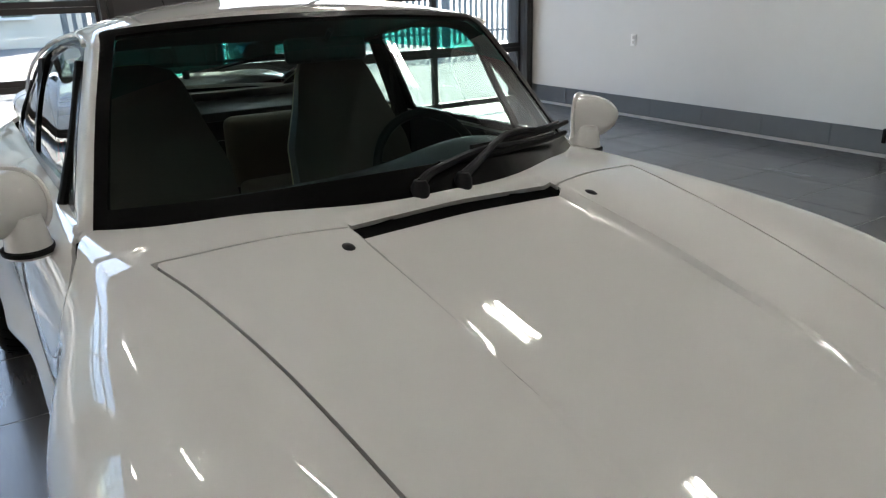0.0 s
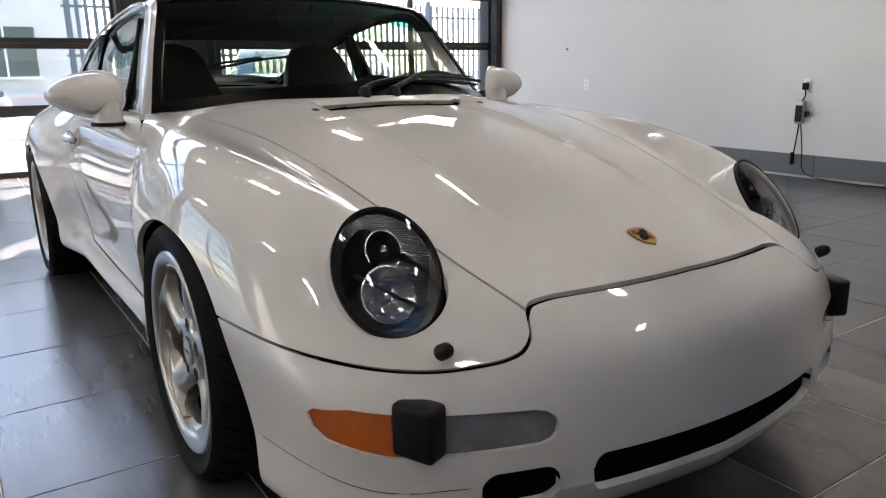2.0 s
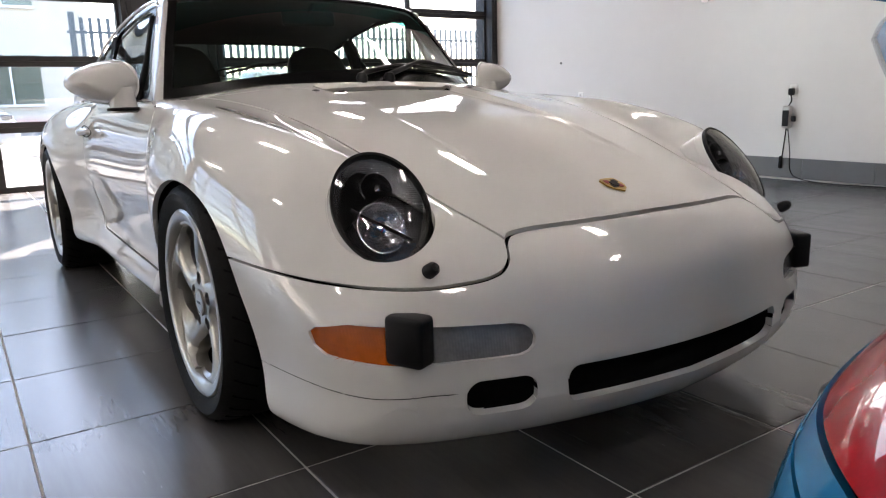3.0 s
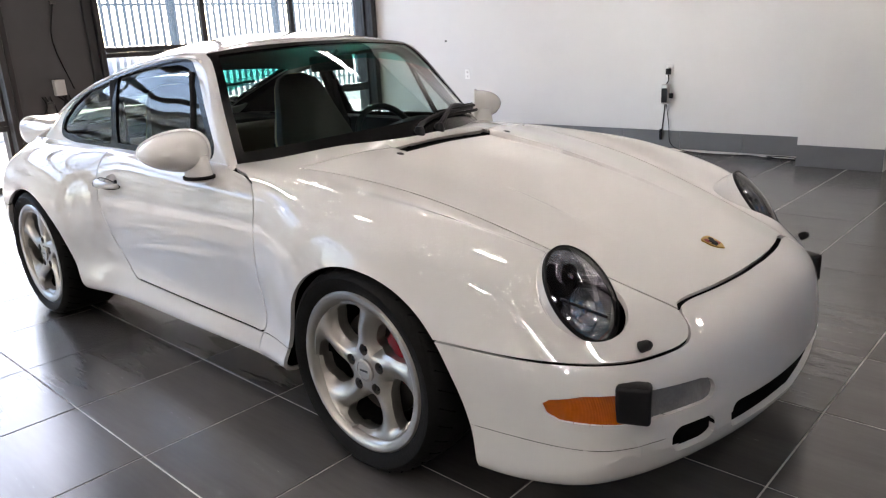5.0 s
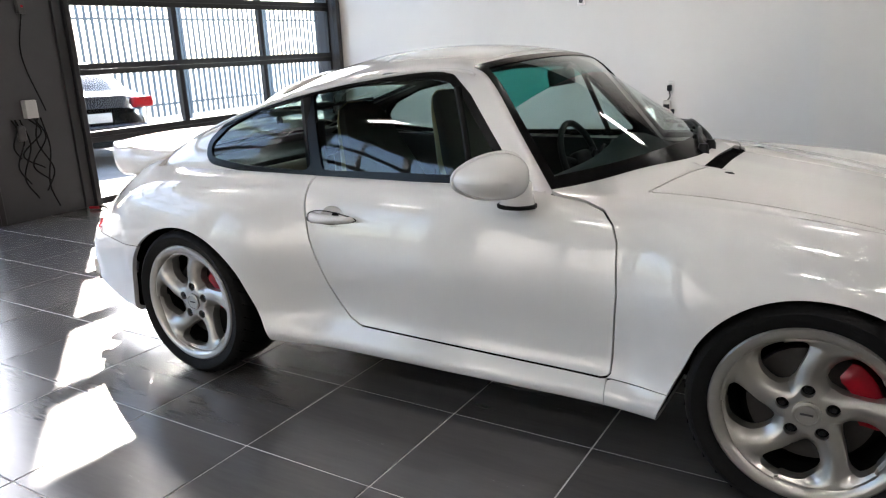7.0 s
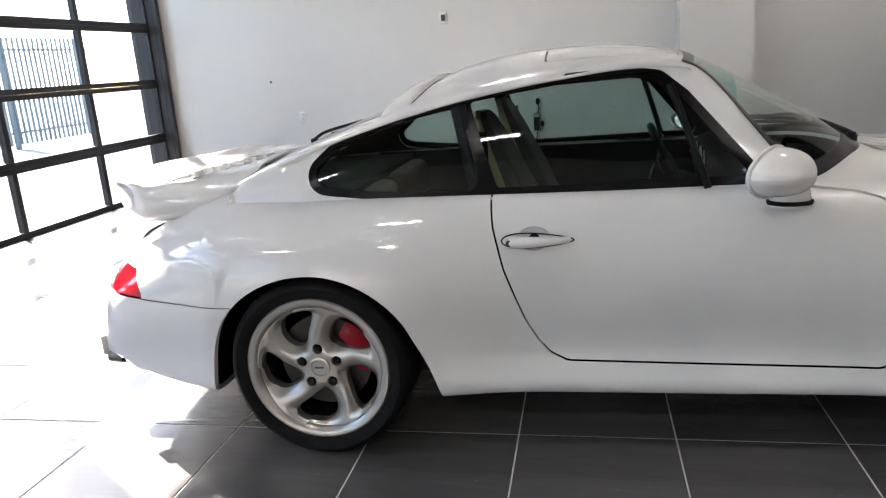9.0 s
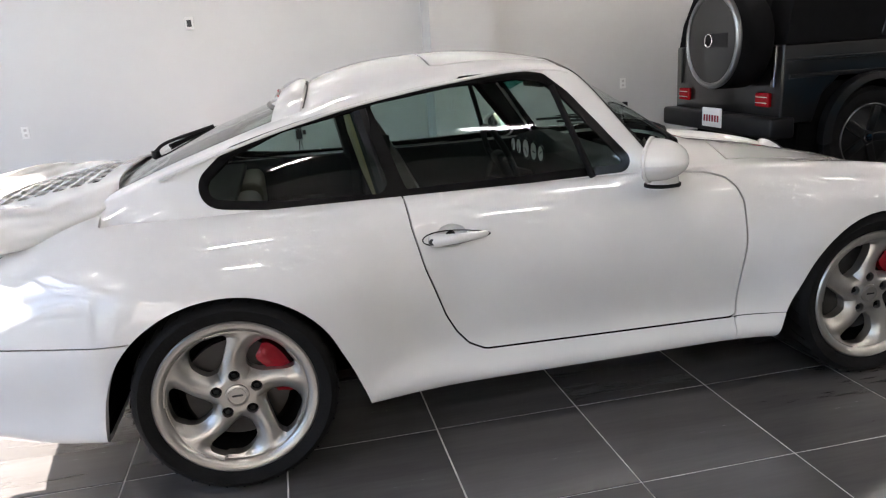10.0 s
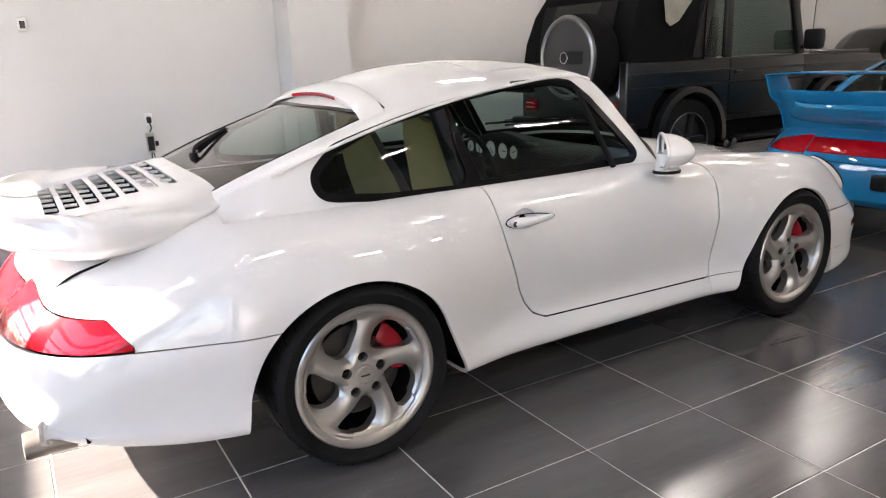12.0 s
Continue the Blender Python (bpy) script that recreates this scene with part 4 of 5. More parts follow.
    obj("headliner", mirrored(shifted(head, -.022)), BLACKIN, car, "dark roof lining")
    # gutter strips along the roof rail
    x = np.linspace(.06, -1.30, 60)
    for s in (1, -1):
        obj("drip_rail", tube(np.stack([x, s * (y_edge(x) + .022), z_edge(x) - .014], 1), .006, 6), paint, car)


def mirror_unit(car, s, paint):
    mu = new("door_mirror")
    mu.parent = car
    n, k = 30, 36
    L, N3, C = np.array((-.60, .80, 0)), np.array((-.80, -.60, 0)), np.array((.280, .852, .886))
    P = np.zeros((n, k + 1, 3))
    for i, u in enumerate(np.linspace(0, 1, n)):
        # egg form from the blunt front to the glass face
        r = max(0.004, (1 - (1 - u) ** 2.4) ** .56)
        for j, a in enumerate(np.linspace(0, 2 * np.pi, k + 1)):
            c, sn = math.cos(a), math.sin(a)
            P[i, j] = C + N3 * (-.066 + .124 * u) + L * (.118 * r * abs(c) ** .9 * (1 if c > 0 else -1)) + np.array((0, 0, .066 * r * (1 - .30 * c) * abs(sn) ** .88 * (1 if sn > 0 else -1)))
    sh = grid(P)
    face = P[-1, :-1]
    mid = face.mean(0)
    rim = tube(face, .007, 8, closed=True)
    G = np.vstack([(mid - N3 * .010)[None], mid + (face - mid) * .86 - N3 * .008])
    gl = (G, [(0, 1 + (j + 1) % k, 1 + j) for j in range(k)])
    stalk = lathe([(.058, -.035), (.055, -.010), (.050, .02), (.046, .05), (0, .06)], 28, 'z')
    st = (stalk[0] * (1.0, .80, 1) + np.array((.305, .775, .820)), stalk[1])
    base = lathe([(.062, -.006), (.063, .003), (.056, .006)], 28, 'z')
    bs = (base[0] * (1.0, .83, 1) + np.array((.305, .775, .797)), base[1])
    fl = (lambda q: q) if s > 0 else other_side
    obj("shell", fl(sh), paint, mu)
    obj("shell_rim", fl(rim), paint, mu)
    obj("glass", fl(gl), MIRROR, mu)
    obj("foot", fl(st), paint, mu)
    obj("gasket", fl(bs), TRIM, mu)


def front_details(car):
    # crest, bonnet jets, air slot, wipers
    def shield(k, h):
        pts = [(-.027 * k, .0), (-.025 * k, -.016 * k), (-.020 * k, -.021 * k), (.005 * k, -.021 * k), (.018 * k, -.014 * k), (.029 * k, 0), (.018 * k, .014 * k), (.005 * k, .021 * k), (-.020 * k, .021 * k), (-.025 * k, .016 * k)]
        bm = bmesh.new()
        f = bm.faces.new([bm.verts.new((a, b, 0)) for a, b in pts])
        g = bmesh.ops.extrude_face_region(bm, geom=[f])
        bmesh.ops.translate(bm, vec=(0, 0, h), verts=[v for v in g["geom"] if isinstance(v, bmesh.types.BMVert)])
        bmesh.ops.recalc_face_normals(bm, faces=bm.faces)
        return bm
    bm = shield(1.25, .0035)
    cr = obj("hood_crest", bm, GOLD, car, "gilt enamel shield on the bonnet", m=Matrix.Translation((1.806, 0, .600)) @ Euler((0, radians(19), 0)).to_matrix().to_4x4())
    obj("enamel", shield(.50, .0052), TRIM, cr, smooth=False)
    for k, (a, b) in enumerate(((-.014, -.012), (-.014, .012), (.009, -.010), (.009, .010))):
        obj("field", box(a - .0080, a + .0080, b - .0070, b + .0070, .003, .0044), RED if k in (0, 3) else TRIM, cr, smooth=False)
    for s in (1, -1):
        j = lathe([(0, .012), (.010, .011), (.018, .006), (.021, -.006)], 18, 'z')
        obj("washer_jet", (j[0] * (1.15, .8, 1) + np.array((.818, s * .299, .833)), j[1]), PLASTIC, car)
    for y0, end, off in ((-.063, .56, 0.0), (.047, .64, .022)):
        w = new("wiper")
        w.parent = car
        p0 = np.array((.688, y0, .872))
        piv = lathe([(.021, -.02), (.020, .014), (.013, .028), (0, .030)], 16, 'z')
        obj("pivot", (piv[0] + p0, piv[1]), PLASTIC, w)
        rest = lambda y: np.array((.640 - .27 * (y / .664) ** 2 - off, y, .915 - .035 * (y / .664) ** 2 + off * .8))
        arm = spline([p0 + (0, 0, .020), p0 + (-.022, .05, .036), rest(y0 + .20) + (0, 0, .014), rest(.5 * y0 + .5 * end + .03) + (0, 0, .012)], 24)
        obj("arm", tube(arm, np.linspace(.012, .006, 24), 8), PLASTIC, w)
        bl = np.array([rest(y) for y in np.linspace(y0 + .08, end, 12)])
        obj("blade", tube(bl, .007, 6), TRIM, w)
        obj("blade_spine", tube(bl[2:-2] + (.0, 0, .011), .004, 6), PLASTIC, w)


def rear_tail(car, paint, kind):
    """Engine lid with its tray-shaped tail, or a raised wing."""
    t = new("engine_lid_tail")
    t.parent = car
    us = 1 - (1 - np.linspace(0, 1, 90)) ** 1.6
    zt = curve((0, .935), (.25, .905), (.5, .872), (.72, .852), (.84, .868), (.93, .892), (.985, .888), (1, .870))
    lift = curve((0, -.045), (.2, -.030), (.4, .004), (.6, .034), (.8, .040), (.93, .010), (1, 0))
    zbot = curve((0, .86), (.2, .800), (.4, .758), (.7, .748), (.88, .782), (.97, .835), (1, .868))
    hw_ = curve((0, .585), (.1, .632), (.3, .642), (.75, .648), (.9, .625), (1, .56))
    rows = []
    for u in us:
        a, b, c, h = float(zt(u)), float(zbot(u)), float(lift(u)), float(hw_(u))
        pts = np.array([(0, a), (.45 * h, a - .004), (.68 * h, a - .006 + .15 * c), (.86 * h, a + .92 * c), (.95 * h, a + c - .006), (h, (a + c) * .55 + b * .45), (.955 * h, b + .012), (.84 * h, b), (.4 * h, b - .004), (0, b - .004)])
        q = np.concatenate([[0], np.cumsum(np.maximum(np.hypot(*np.diff(pts, axis=0).T), .01))])
        q /= q[-1]
        w = np.linspace(0, 1, 90)
        yy, zz = curve(*zip(q, pts[:, 0]))(w), curve(*zip(q, pts[:, 1]))(w)
        e = yy / h
        rows.append(np.stack([-1.475 - .735 * u + (.27 * u ** 1.5 + .05) * e ** 3, yy, zz], 1))
    P = np.array(rows)
    for _ in range(8):
        Q = P.copy()
        Q[1:-1] += .5 * (.5 * (P[:-2] + P[2:]) - P[1:-1])
        R = Q.copy()
        R[:, 1:-1] += .5 * (.5 * (Q[:, :-2] + Q[:, 2:]) - Q[:, 1:-1])
        P = R
    P[:, 0, 1] = P[:, -1, 1] = 0
    up = mirrored(finer(grid(P)))
    # louvre slots in six rows
    V = up[0]
    slots = np.full(len(V), 9.0)
    for k in range(7):
        x0 = -1.545 - .060 * k
        w = .33 - .008 * k
        slots = np.minimum(slots, poly_sd(V[:, 0], V[:, 1], [(x0, -w), (x0, w), (x0 - .026, w - .014), (x0 - .026, -w + .014)], .008) + np.where(V[:, 2] < .84, 9, 0))
    lid, _ = split(up, slots)
    obj("tray", with_lip(tidy(lid), .008), paint, t, "painted tail tray with rows of louvres")
    pan = tidy(split(up, slots - .02)[1])
    obj("louvre_back", (pan[0] - np.array((0, 0, .045)), pan[1]), UNDER, t)
    for k in range(7):
        w = .33 - .008 * k
        x1 = -1.556 - .060 * k
        z1 = float(zt((-1.475 - x1) / .735))
        for j in range(-2, 3):
            obj("louvre_rib", box(x1 - .022, x1 + .016, j * w / 2.7 - .0028, j * w / 2.7 + .0028, z1 - .012, z1 - .003), paint, t, smooth=False)
    if kind == "wing":
        x = np.linspace(-.66, .66, 40)
        prof = [(0, 0), (-.05, .012), (-.14, .016), (-.215, .010), (-.22, .002), (-.14, -.010), (-.05, -.008), (0, 0)]
        P = np.array([[(-1.93 + a + .05 * abs(y / .66) ** 3, y, 1.06 + .02 * (1 - abs(y / .66) ** 4) + b) for a, b in prof] for y in x])
        obj("wing_blade", grid(P), paint, t, "thin blue wing blade")
        for s in (1, -1):
            Q = []
            for z in np.linspace(0, 1, 14):
                l = (.30 - .075 * z) * math.sqrt(1 - max(0, 1 - z / .45) ** 2 + .02)
                Q.append([(-1.93 - .05 * z - l / 2 * math.cos(q), s * (.615 + .045 * z ** 1.5) + .016 * math.sin(q), .86 + .205 * z) for q in np.linspace(0, 2 * np.pi, 21)])
            obj("wing_upright", grid(np.array(Q)), paint, t)
        lip = [(-1.70, .80), (-1.88, .845), (-2.02, .915), (-2.10, .965), (-2.115, .968), (-2.11, .950), (-2.06, .880), (-2.00, .800), (-1.95, .700)]
        P = np.array([[(a + .14 * abs(y / .66) ** 4, y, b - (.05 if k in (0, 8) else .02) * abs(y / .66) ** 6) for k, (a, b) in enumerate(lip)] for y in x])
        obj("tail_lip", with_lip(grid(P), .01), paint, t, "upswept blue tail lip under the wing")
    if kind == "whale":
        for s in (1, -1):
            seam = [(-1.95, s * .485, .667), (-1.90, s * .510, .701), (-1.85, s * .532, .722), (-1.80, s * .552, .738), (-1.74, s * .565, .752)]
            obj("lid_seam", tube(spline(seam, 12), .0045, 6), TRIM, t)
    # roof spoiler over the rear window with the third brake lamp
    x = np.linspace(0, 1, 30)
    n = 40
    P = np.zeros((n, 7, 3))
    for i, v in enumerate(np.linspace(-1, 1, n)):
        e = abs(v)
        y = v * .53
        bx = -.80 - .045 * e ** 2
        g = 1 - e ** 9
        zz = lambda q: float(z_edge(q) + (z_top(q) - z_edge(q)) * (1 - min(1, abs(y) / y_edge(q)) ** 2.3))
        P[i] = [(bx, y, zz(bx) - .002), (bx - .006, y, zz(bx - .006) + .018 * g), (bx - .030, y, zz(bx - .030) + .030 * g), (bx - .080, y, zz(bx - .08) + .032 * g), (bx - .100, y, zz(bx - .10) + .024 * g), (bx - .096, y, zz(bx - .096) + .010 * g), (bx - .02, y, zz(bx - .02) - .01)]
    obj("roof_spoiler", grid(P), paint, t)
    k = np.abs(np.linspace(-.53, .53, n)) < .25
    lamp = P[k, 4:6] + np.array((-.004, 0, 0))
    obj("brake_lamp", with_lip(grid(lamp), .004), REDLENS, t, "red third brake lamp")
    obj("spoiler_seam", tube(P[1:-1, 0] + np.array((.003, 0, .002)), .0035, 6), TRIM, t)
    # rear wiper
    w = new("rear_wiper")
    w.parent = car
    obj("pivot", tube([(-1.40, .02, .935), (-1.40, .02, .968)], .016, 12), PLASTIC, w)
    obj("arm", tube(spline([(-1.40, .02, .965), (-1.36, .10, .991), (-1.20, .30, 1.024)], 14), .007, 8), PLASTIC, w)
    obj("blade", tube([(-1.36, .13, .972), (-1.24, .26, 1.006), (-1.10, .42, 1.026)], .008, 6), TRIM, w)
    for s in (1, -1):
        ex = lathe([(.040, 0), (.044, .002), (.046, .01), (.046, .14), (.040, .14), (.040, .02), (.0, .02)], 28, 'x')
        q = ex[0] * np.array((1, 1.25, .8)) + np.array((-2.110, s * .555, .222))
        obj("exhaust_tip", (q, ex[1]), PIPE, car, "oval chrome exhaust tip")


def seat_mesh(w, back_h):
    """A sports seat's backrest with integrated headrest, as one padded form."""
    n, k = 30, 20
    P = np.zeros((n, k + 1, 3))
    for i, u in enumerate(np.linspace(0, 1, n)):
        z = back_h * u
        half = np.interp(u, (0, .2, .5, .7, .9, .97, 1), (.22, .25, .235, .185, .145, .115, .05))
        th = np.interp(u, (0, .5, .8, 1), (.085, .07, .05, .02))
        for j, a in enumerate(np.linspace(0, 2 * np.pi, k + 1)):
            c, s = math.cos(a), math.sin(a)
            P[i, j] = (th * (abs(s) ** .6) * (1 if s > 0 else -1) + .018 * abs(c) ** 3 - .24 * u, half * w * (abs(c) ** .55) * (1 if c > 0 else -1), z)
    return grid(P)


def interior(car):
    for s in (1, -1):
        st = new("seat")
        st.parent = car
        bk = seat_mesh(1.0, .63)
        c = np.array((-.385, s * .345, .44))
        lean = bk[0][:, 0] + .24 * bk[0][:, 2] / .63
        # front half gets the shade-dark leather, rear half the tan
        front, rear = (tidy(q) for q in split(bk, lean - .004))
        obj("backrest", (front[0] + c, front[1]), SHADESEAT, st, "leather seat facing with headrest, coloured dark for shade")
        obj("back_shell", (rear[0] + c, rear[1]), TAN, st, "tan leather seat back")
        obj("cushion", box(-.42, .10, s * .345 - .25, s * .345 + .25, .30, .46, .05, 4), SHADESEAT, st)
        obj("rear_seat_back", box(-1.12, -1.02, s * .30 - .24, s * .30 + .24, .50, .80, .04, 3), BROWNSEAT, car)
        obj("rear_seat_cushion", box(-1.05, -.72, s * .30 - .22, s * .30 + .22, .42, .54, .04, 3), BROWNSEAT, car)
        obj("door_card", box(-.55, .58, s * .66 - .015, s * .66 + .015, .28, .815, .01), BLACKIN, car)
        obj("quarter_trim", box(-1.30, -.56, s * .64 - .015, s * .64 + .015, .40, .82, .01), BLACKIN, car)
        obj("belt_pillar", tube([(-.60, s * .645, .80), (-.665, s * .575, 1.10)], .03, 8), BLACKIN, car)
        obj("seat_belt", box(-.61, -.575, s * .60 - .002, s * .60 + .002, .55, 1.02, .001, 1), TRIM, car)
    obj("cabin_floor", box(-1.3, .75, -.66, .66, .22, .25), CARPET, car, smooth=False)
    obj("parcel_shelf", box(-1.50, -1.10, -.58, .58, .78, .82, .01), BLACKIN, car)
    obj("bulkhead", box(.60, .66, -.66, .66, .25, .80), BLACKIN, car, smooth=False)
    # dashboard: a rolled form from side to side with a binnacle
    n = 40
    P = np.zeros((n, 9, 3))
    for i, y in enumerate(np.linspace(-.645, .645, n)):
        b, e = math.exp(-((y - .34) / .24) ** 2), abs(y / .645) ** 6
        P[i] = [(.58, y, .60), (.30, y, .58), (.24, y, .66), (.225, y, .74 + .03 * b), (.235 + .01 * b, y, .80 + .045 * b), (.27, y, .825 + .055 * b), (.33, y, .835 + .045 * b - .03 * e), (.42, y, .838 + .01 * b - .06 * e), (.50, y, .80 - .06 * e)]
    obj("dashboard", grid(P, flip=True), BLACKIN, car, "black leather dashboard")
    for i, (y, r) in enumerate(((.56, .036), (.475, .040), (.365, .050), (.255, .046), (.16, .038))):
        d = lathe([(0, .0), (r * .88, .0), (r, -.006), (r * 1.08, .0)], 28, 'x')
        q = (d[0] * (-1, 1, 1) + np.array((.213, y, .795)), d[1])
        o = obj("gauge_rim", q, PLASTIC, car)
        disc = lathe([(0, .0), (r * .86, .0)], 28, 'x')
        obj("gauge_face", (disc[0] * (-1, 1, 1) + np.array((.2115, y, .795)), disc[1]), DIAL, o, "white instrument dial")
        a = radians(200 - 35 * i)
        nd = box(-.002, .0, -.002, .002, -.004, r * .7, .0005, 1)
        obj("needle", nd, TRIM, o, m=Matrix.Translation((.2095, y, .795)) @ Matrix.Rotation(a, 4, 'X'))
    sw = new("steering_wheel")
    sw.parent = car
    sw.matrix_basis = pose(.085, .345, .745, 0, -22, 0)
    th = np.linspace(0, 2 * np.pi, 48)[:-1]
    obj("rim", tube(np.stack([0 * th, .185 * np.cos(th), .185 * np.sin(th)], 1), .0145, 10, closed=True), BLACKIN, sw)
    obj("hub_pad", box(-.03, .03, -.075, .075, -.065, .055, .025, 3), BLACKIN, sw)
    for a in (15, 165, 235, 305):
        t = radians(a)
        obj("spoke", tube([(.0, .05 * math.cos(t), .05 * math.sin(t)), (0, .18 * math.cos(t), .18 * math.sin(t))], .012, 8), BLACKIN, sw)
    obj("column", tube([(.02, .345, .72), (.22, .345, .66)], .035, 12), BLACKIN, car)
    im = box(-.012, .012, -.115, .115, -.032, .032, .012, 3)
    obj("interior_mirror", im, PLASTIC, car, m=pose(.13, .0, 1.135, 0, -10, 0))
    obj("mirror_stem", tube([(.14, 0, 1.16), (.17, 0, 1.185)], .008, 8), PLASTIC, car)


white_car = sports_car("sports_car", "white rear-engined sports coupe with a tray tail, parked", WHITE, Matrix.Identity(4))


# ---------------------------------------------------------------- the blue coupe in front
blue_car = sports_car("sports_car", "bright blue sports coupe with a tall rear wing, parked", BLUE, pose(4.750, -0.16, 0), tail="wing")


# ---------------------------------------------------------------- the dark off-roader
def plain_wheel(parent, x, y, z, R, width, side, rim_mat):
    w = new("wheel")
    w.parent = parent
    w.matrix_basis = pose(x, y, z) @ Matrix.Diagonal((1, side, 1, 1))
    hw = width / 2
    obj("tyre", lathe([(R * .66, -hw + .03), (R * .8, -hw), (R * .93, -hw), (R, -hw + .03), (R, hw - .03), (R * .93, hw), (R * .8, hw), (R * .68, hw - .02)], 56), TYRE, w)
    obj("rim", lathe([(R * .64, -hw + .04), (R * .64, hw - .05), (R * .68, hw - .02), (R * .655, hw - .012), (R * .63, hw - .05), (R * .60, hw - .07), (.10, hw - .05), (.06, hw - .035), (0, hw - .035)], 56), rim_mat, w)
    for k in range(5):
        a = 2 * math.pi * k / 5 + .3
        obj("spoke", box(-.035, .035, hw - .07, hw - .028, .05, R * .64, .012), rim_mat, w, m=Matrix.Rotation(a, 4, 'Y'))
    obj("rim_edge", tube([(R * .668 * math.cos(a), hw - .008, R * .668 * math.sin(a)) for a in np.linspace(0, 2 * math.pi, 49)[:-1]], .004, 6, closed=True), STEEL, w)
    obj("hub_cap", lathe([(0, hw - .018), (.03, hw - .018), (.036, hw - .03)], 24), CHROME, w)
    return w


def prism(poly, y0, y1, r=0.0):
    """A side outline given thickness across the car."""
    bm = bmesh.new()
    vs = [bm.verts.new((a, y0, b)) for a, b in poly]
    f = bm.faces.new(vs)
    g = bmesh.ops.extrude_face_region(bm, geom=[f])
    bmesh.ops.translate(bm, vec=(0, y1 - y0, 0), verts=[v for v in g["geom"] if isinstance(v, bmesh.types.BMVert)])
    bmesh.ops.recalc_face_normals(bm, faces=bm.faces)
    if r:
        bmesh.ops.bevel(bm, geom=bm.edges[:], offset=r, segments=3, affect='EDGES', profile=0.5)
    return bm


def off_roader():
    X, Y0, Y1 = 2.78, 1.97, 3.50          # rear face, near and far flank
    g = thing("off_roader", "dark grey boxy off-road car with black soft top", "car")
    side = [(X, .58), (X + .28, .56), (X + .36, .78), (X + .50, .90), (X + 1.10, .90), (X + 1.24, .78), (X + 1.32, .55), (X + 2.55, .55), (X + 2.62, .78), (X + 2.76, .90), (X + 3.36, .90), (X + 3.50, .78),
            (X + 3.58, .56), (X + 4.02, .56), (X + 4.02, 1.05), (X + 3.95, 1.12), (X + 2.62, 1.16), (X, 1.16)]
    obj("body", prism(side, Y0, Y1, .018), DARKGREY, g)
    obj("wheel_well", box(X + .2, X + 3.6, Y0 + .06, Y1 - .06, .30, .86), UNDER, g, smooth=False)
    for y, s in ((Y0, -1), (Y1, 1)):
        obj("belt_moulding", box(X + .02, X + 3.98, y - .012 if s < 0 else y, y if s < 0 else y + .012, 1.035, 1.055, .004), DARKGREY, g)
        obj("rub_strip", box(X + .05, X + 3.9, y - .016 if s < 0 else y, y if s < 0 else y + .016, .905, .935, .004), PLASTIC, g)
        for x0 in (X + .80, X + 3.06):
            P = []
            for t in np.radians(np.linspace(-8, 188, 26)):
                q = (x0 + .47 * math.cos(t), .46 + .46 * math.sin(t))
                q2 = (x0 + .40 * math.cos(t), .46 + .40 * math.sin(t))
                P.append([(q[0], y, q[1]), (q[0], y + s * .075, q[1] - .01), (q2[0], y + s * .085, q2[1]), (q2[0], y, q2[1])])
            obj("wheel_flare", grid(np.array(P), flip=s > 0), DARKGREY, g)
            plain_wheel(g, x0, y + s * -.10, .40, .40, .26, s, BLACKRIM)
        # door with window
        d = obj("door", box(X + 1.36, X + 2.52, y - .010 if s < 0 else y, y if s < 0 else y + .010, .60, 1.15, .008), DARKGREY, g)
        obj("handle", box(X + 1.42, X + 1.54, y + s * .012 - .012, y + s * .012 + .012, 1.0, 1.035, .008), PLASTIC, d)
        obj("door_window", box(X + 1.40, X + 2.44, y + s * -.035 - .003, y + s * -.035 + .003, 1.17, 1.78), DARKPANE, g, smooth=False)
        obj("window_bar", prism([(X + 1.30, 1.15), (X + 1.40, 1.15), (X + 1.40, 1.80), (X + 1.30, 1.80)], y + s * -.06, y + s * -.012, .008), DARKGREY, g)
        obj("quarter_glass", box(X + 1.02, X + 1.30, y + s * -.040 - .003, y + s * -.040 + .003, 1.17, 1.72), DARKPANE, g, smooth=False)
        obj("quarter_post", prism([(X + .84, 1.15), (X + .98, 1.15), (X + 1.16, 1.80), (X + 1.02, 1.80)], y + s * -.07, y + s * -.012, .008), DARKGREY, g)
        obj("screen_pillar", prism([(X + 2.44, 1.15), (X + 2.56, 1.15), (X + 2.36, 1.82), (X + 2.26, 1.82)], y + s * -.07, y + s * -.012, .008), DARKGREY, g)
        obj("header_bar", box(X + 1.0, X + 2.36, y + s * -.05 - .03, y + s * -.05 + .03, 1.76, 1.83, .01), DARKGREY, g)
        mr = new("door_mirror")
        mr.parent = g
        obj("shell", box(X + 2.40, X + 2.52, y + s * .14 - .09, y + s * .14 + .09, 1.20, 1.40, .03, 3), PLASTIC, mr)
        obj("lamp", box(X + 2.515, X + 2.53, y + s * .17 - .05, y + s * .17 + .05, 1.27, 1.34, .006), CLEARLENS, mr)
        obj("arm", tube([(X + 2.46, y, 1.22), (X + 2.46, y + s * .10, 1.25)], .022, 8), PLASTIC, mr)
        obj("side_step", box(X + 1.45, X + 2.45, y + s * .05 - .06, y + s * .05 + .06, .36, .40, .012), PLASTIC, g)
        for q in (0, .12):
            obj("side_exhaust", tube([(X + 1.30 + q, y + s * -.05, .36), (X + 1.30 + q, y + s * .06, .34)], .04, 14), CHROME, g)
        # tail lamp in a dark corner of the rear face
        yy = y + s * -.19
        tl = obj("tail_lamp", box(X - .035, X, yy - .085, yy + .085, .69, .80, .012, 3), REDLENS, g, "red oblong tail lamp")
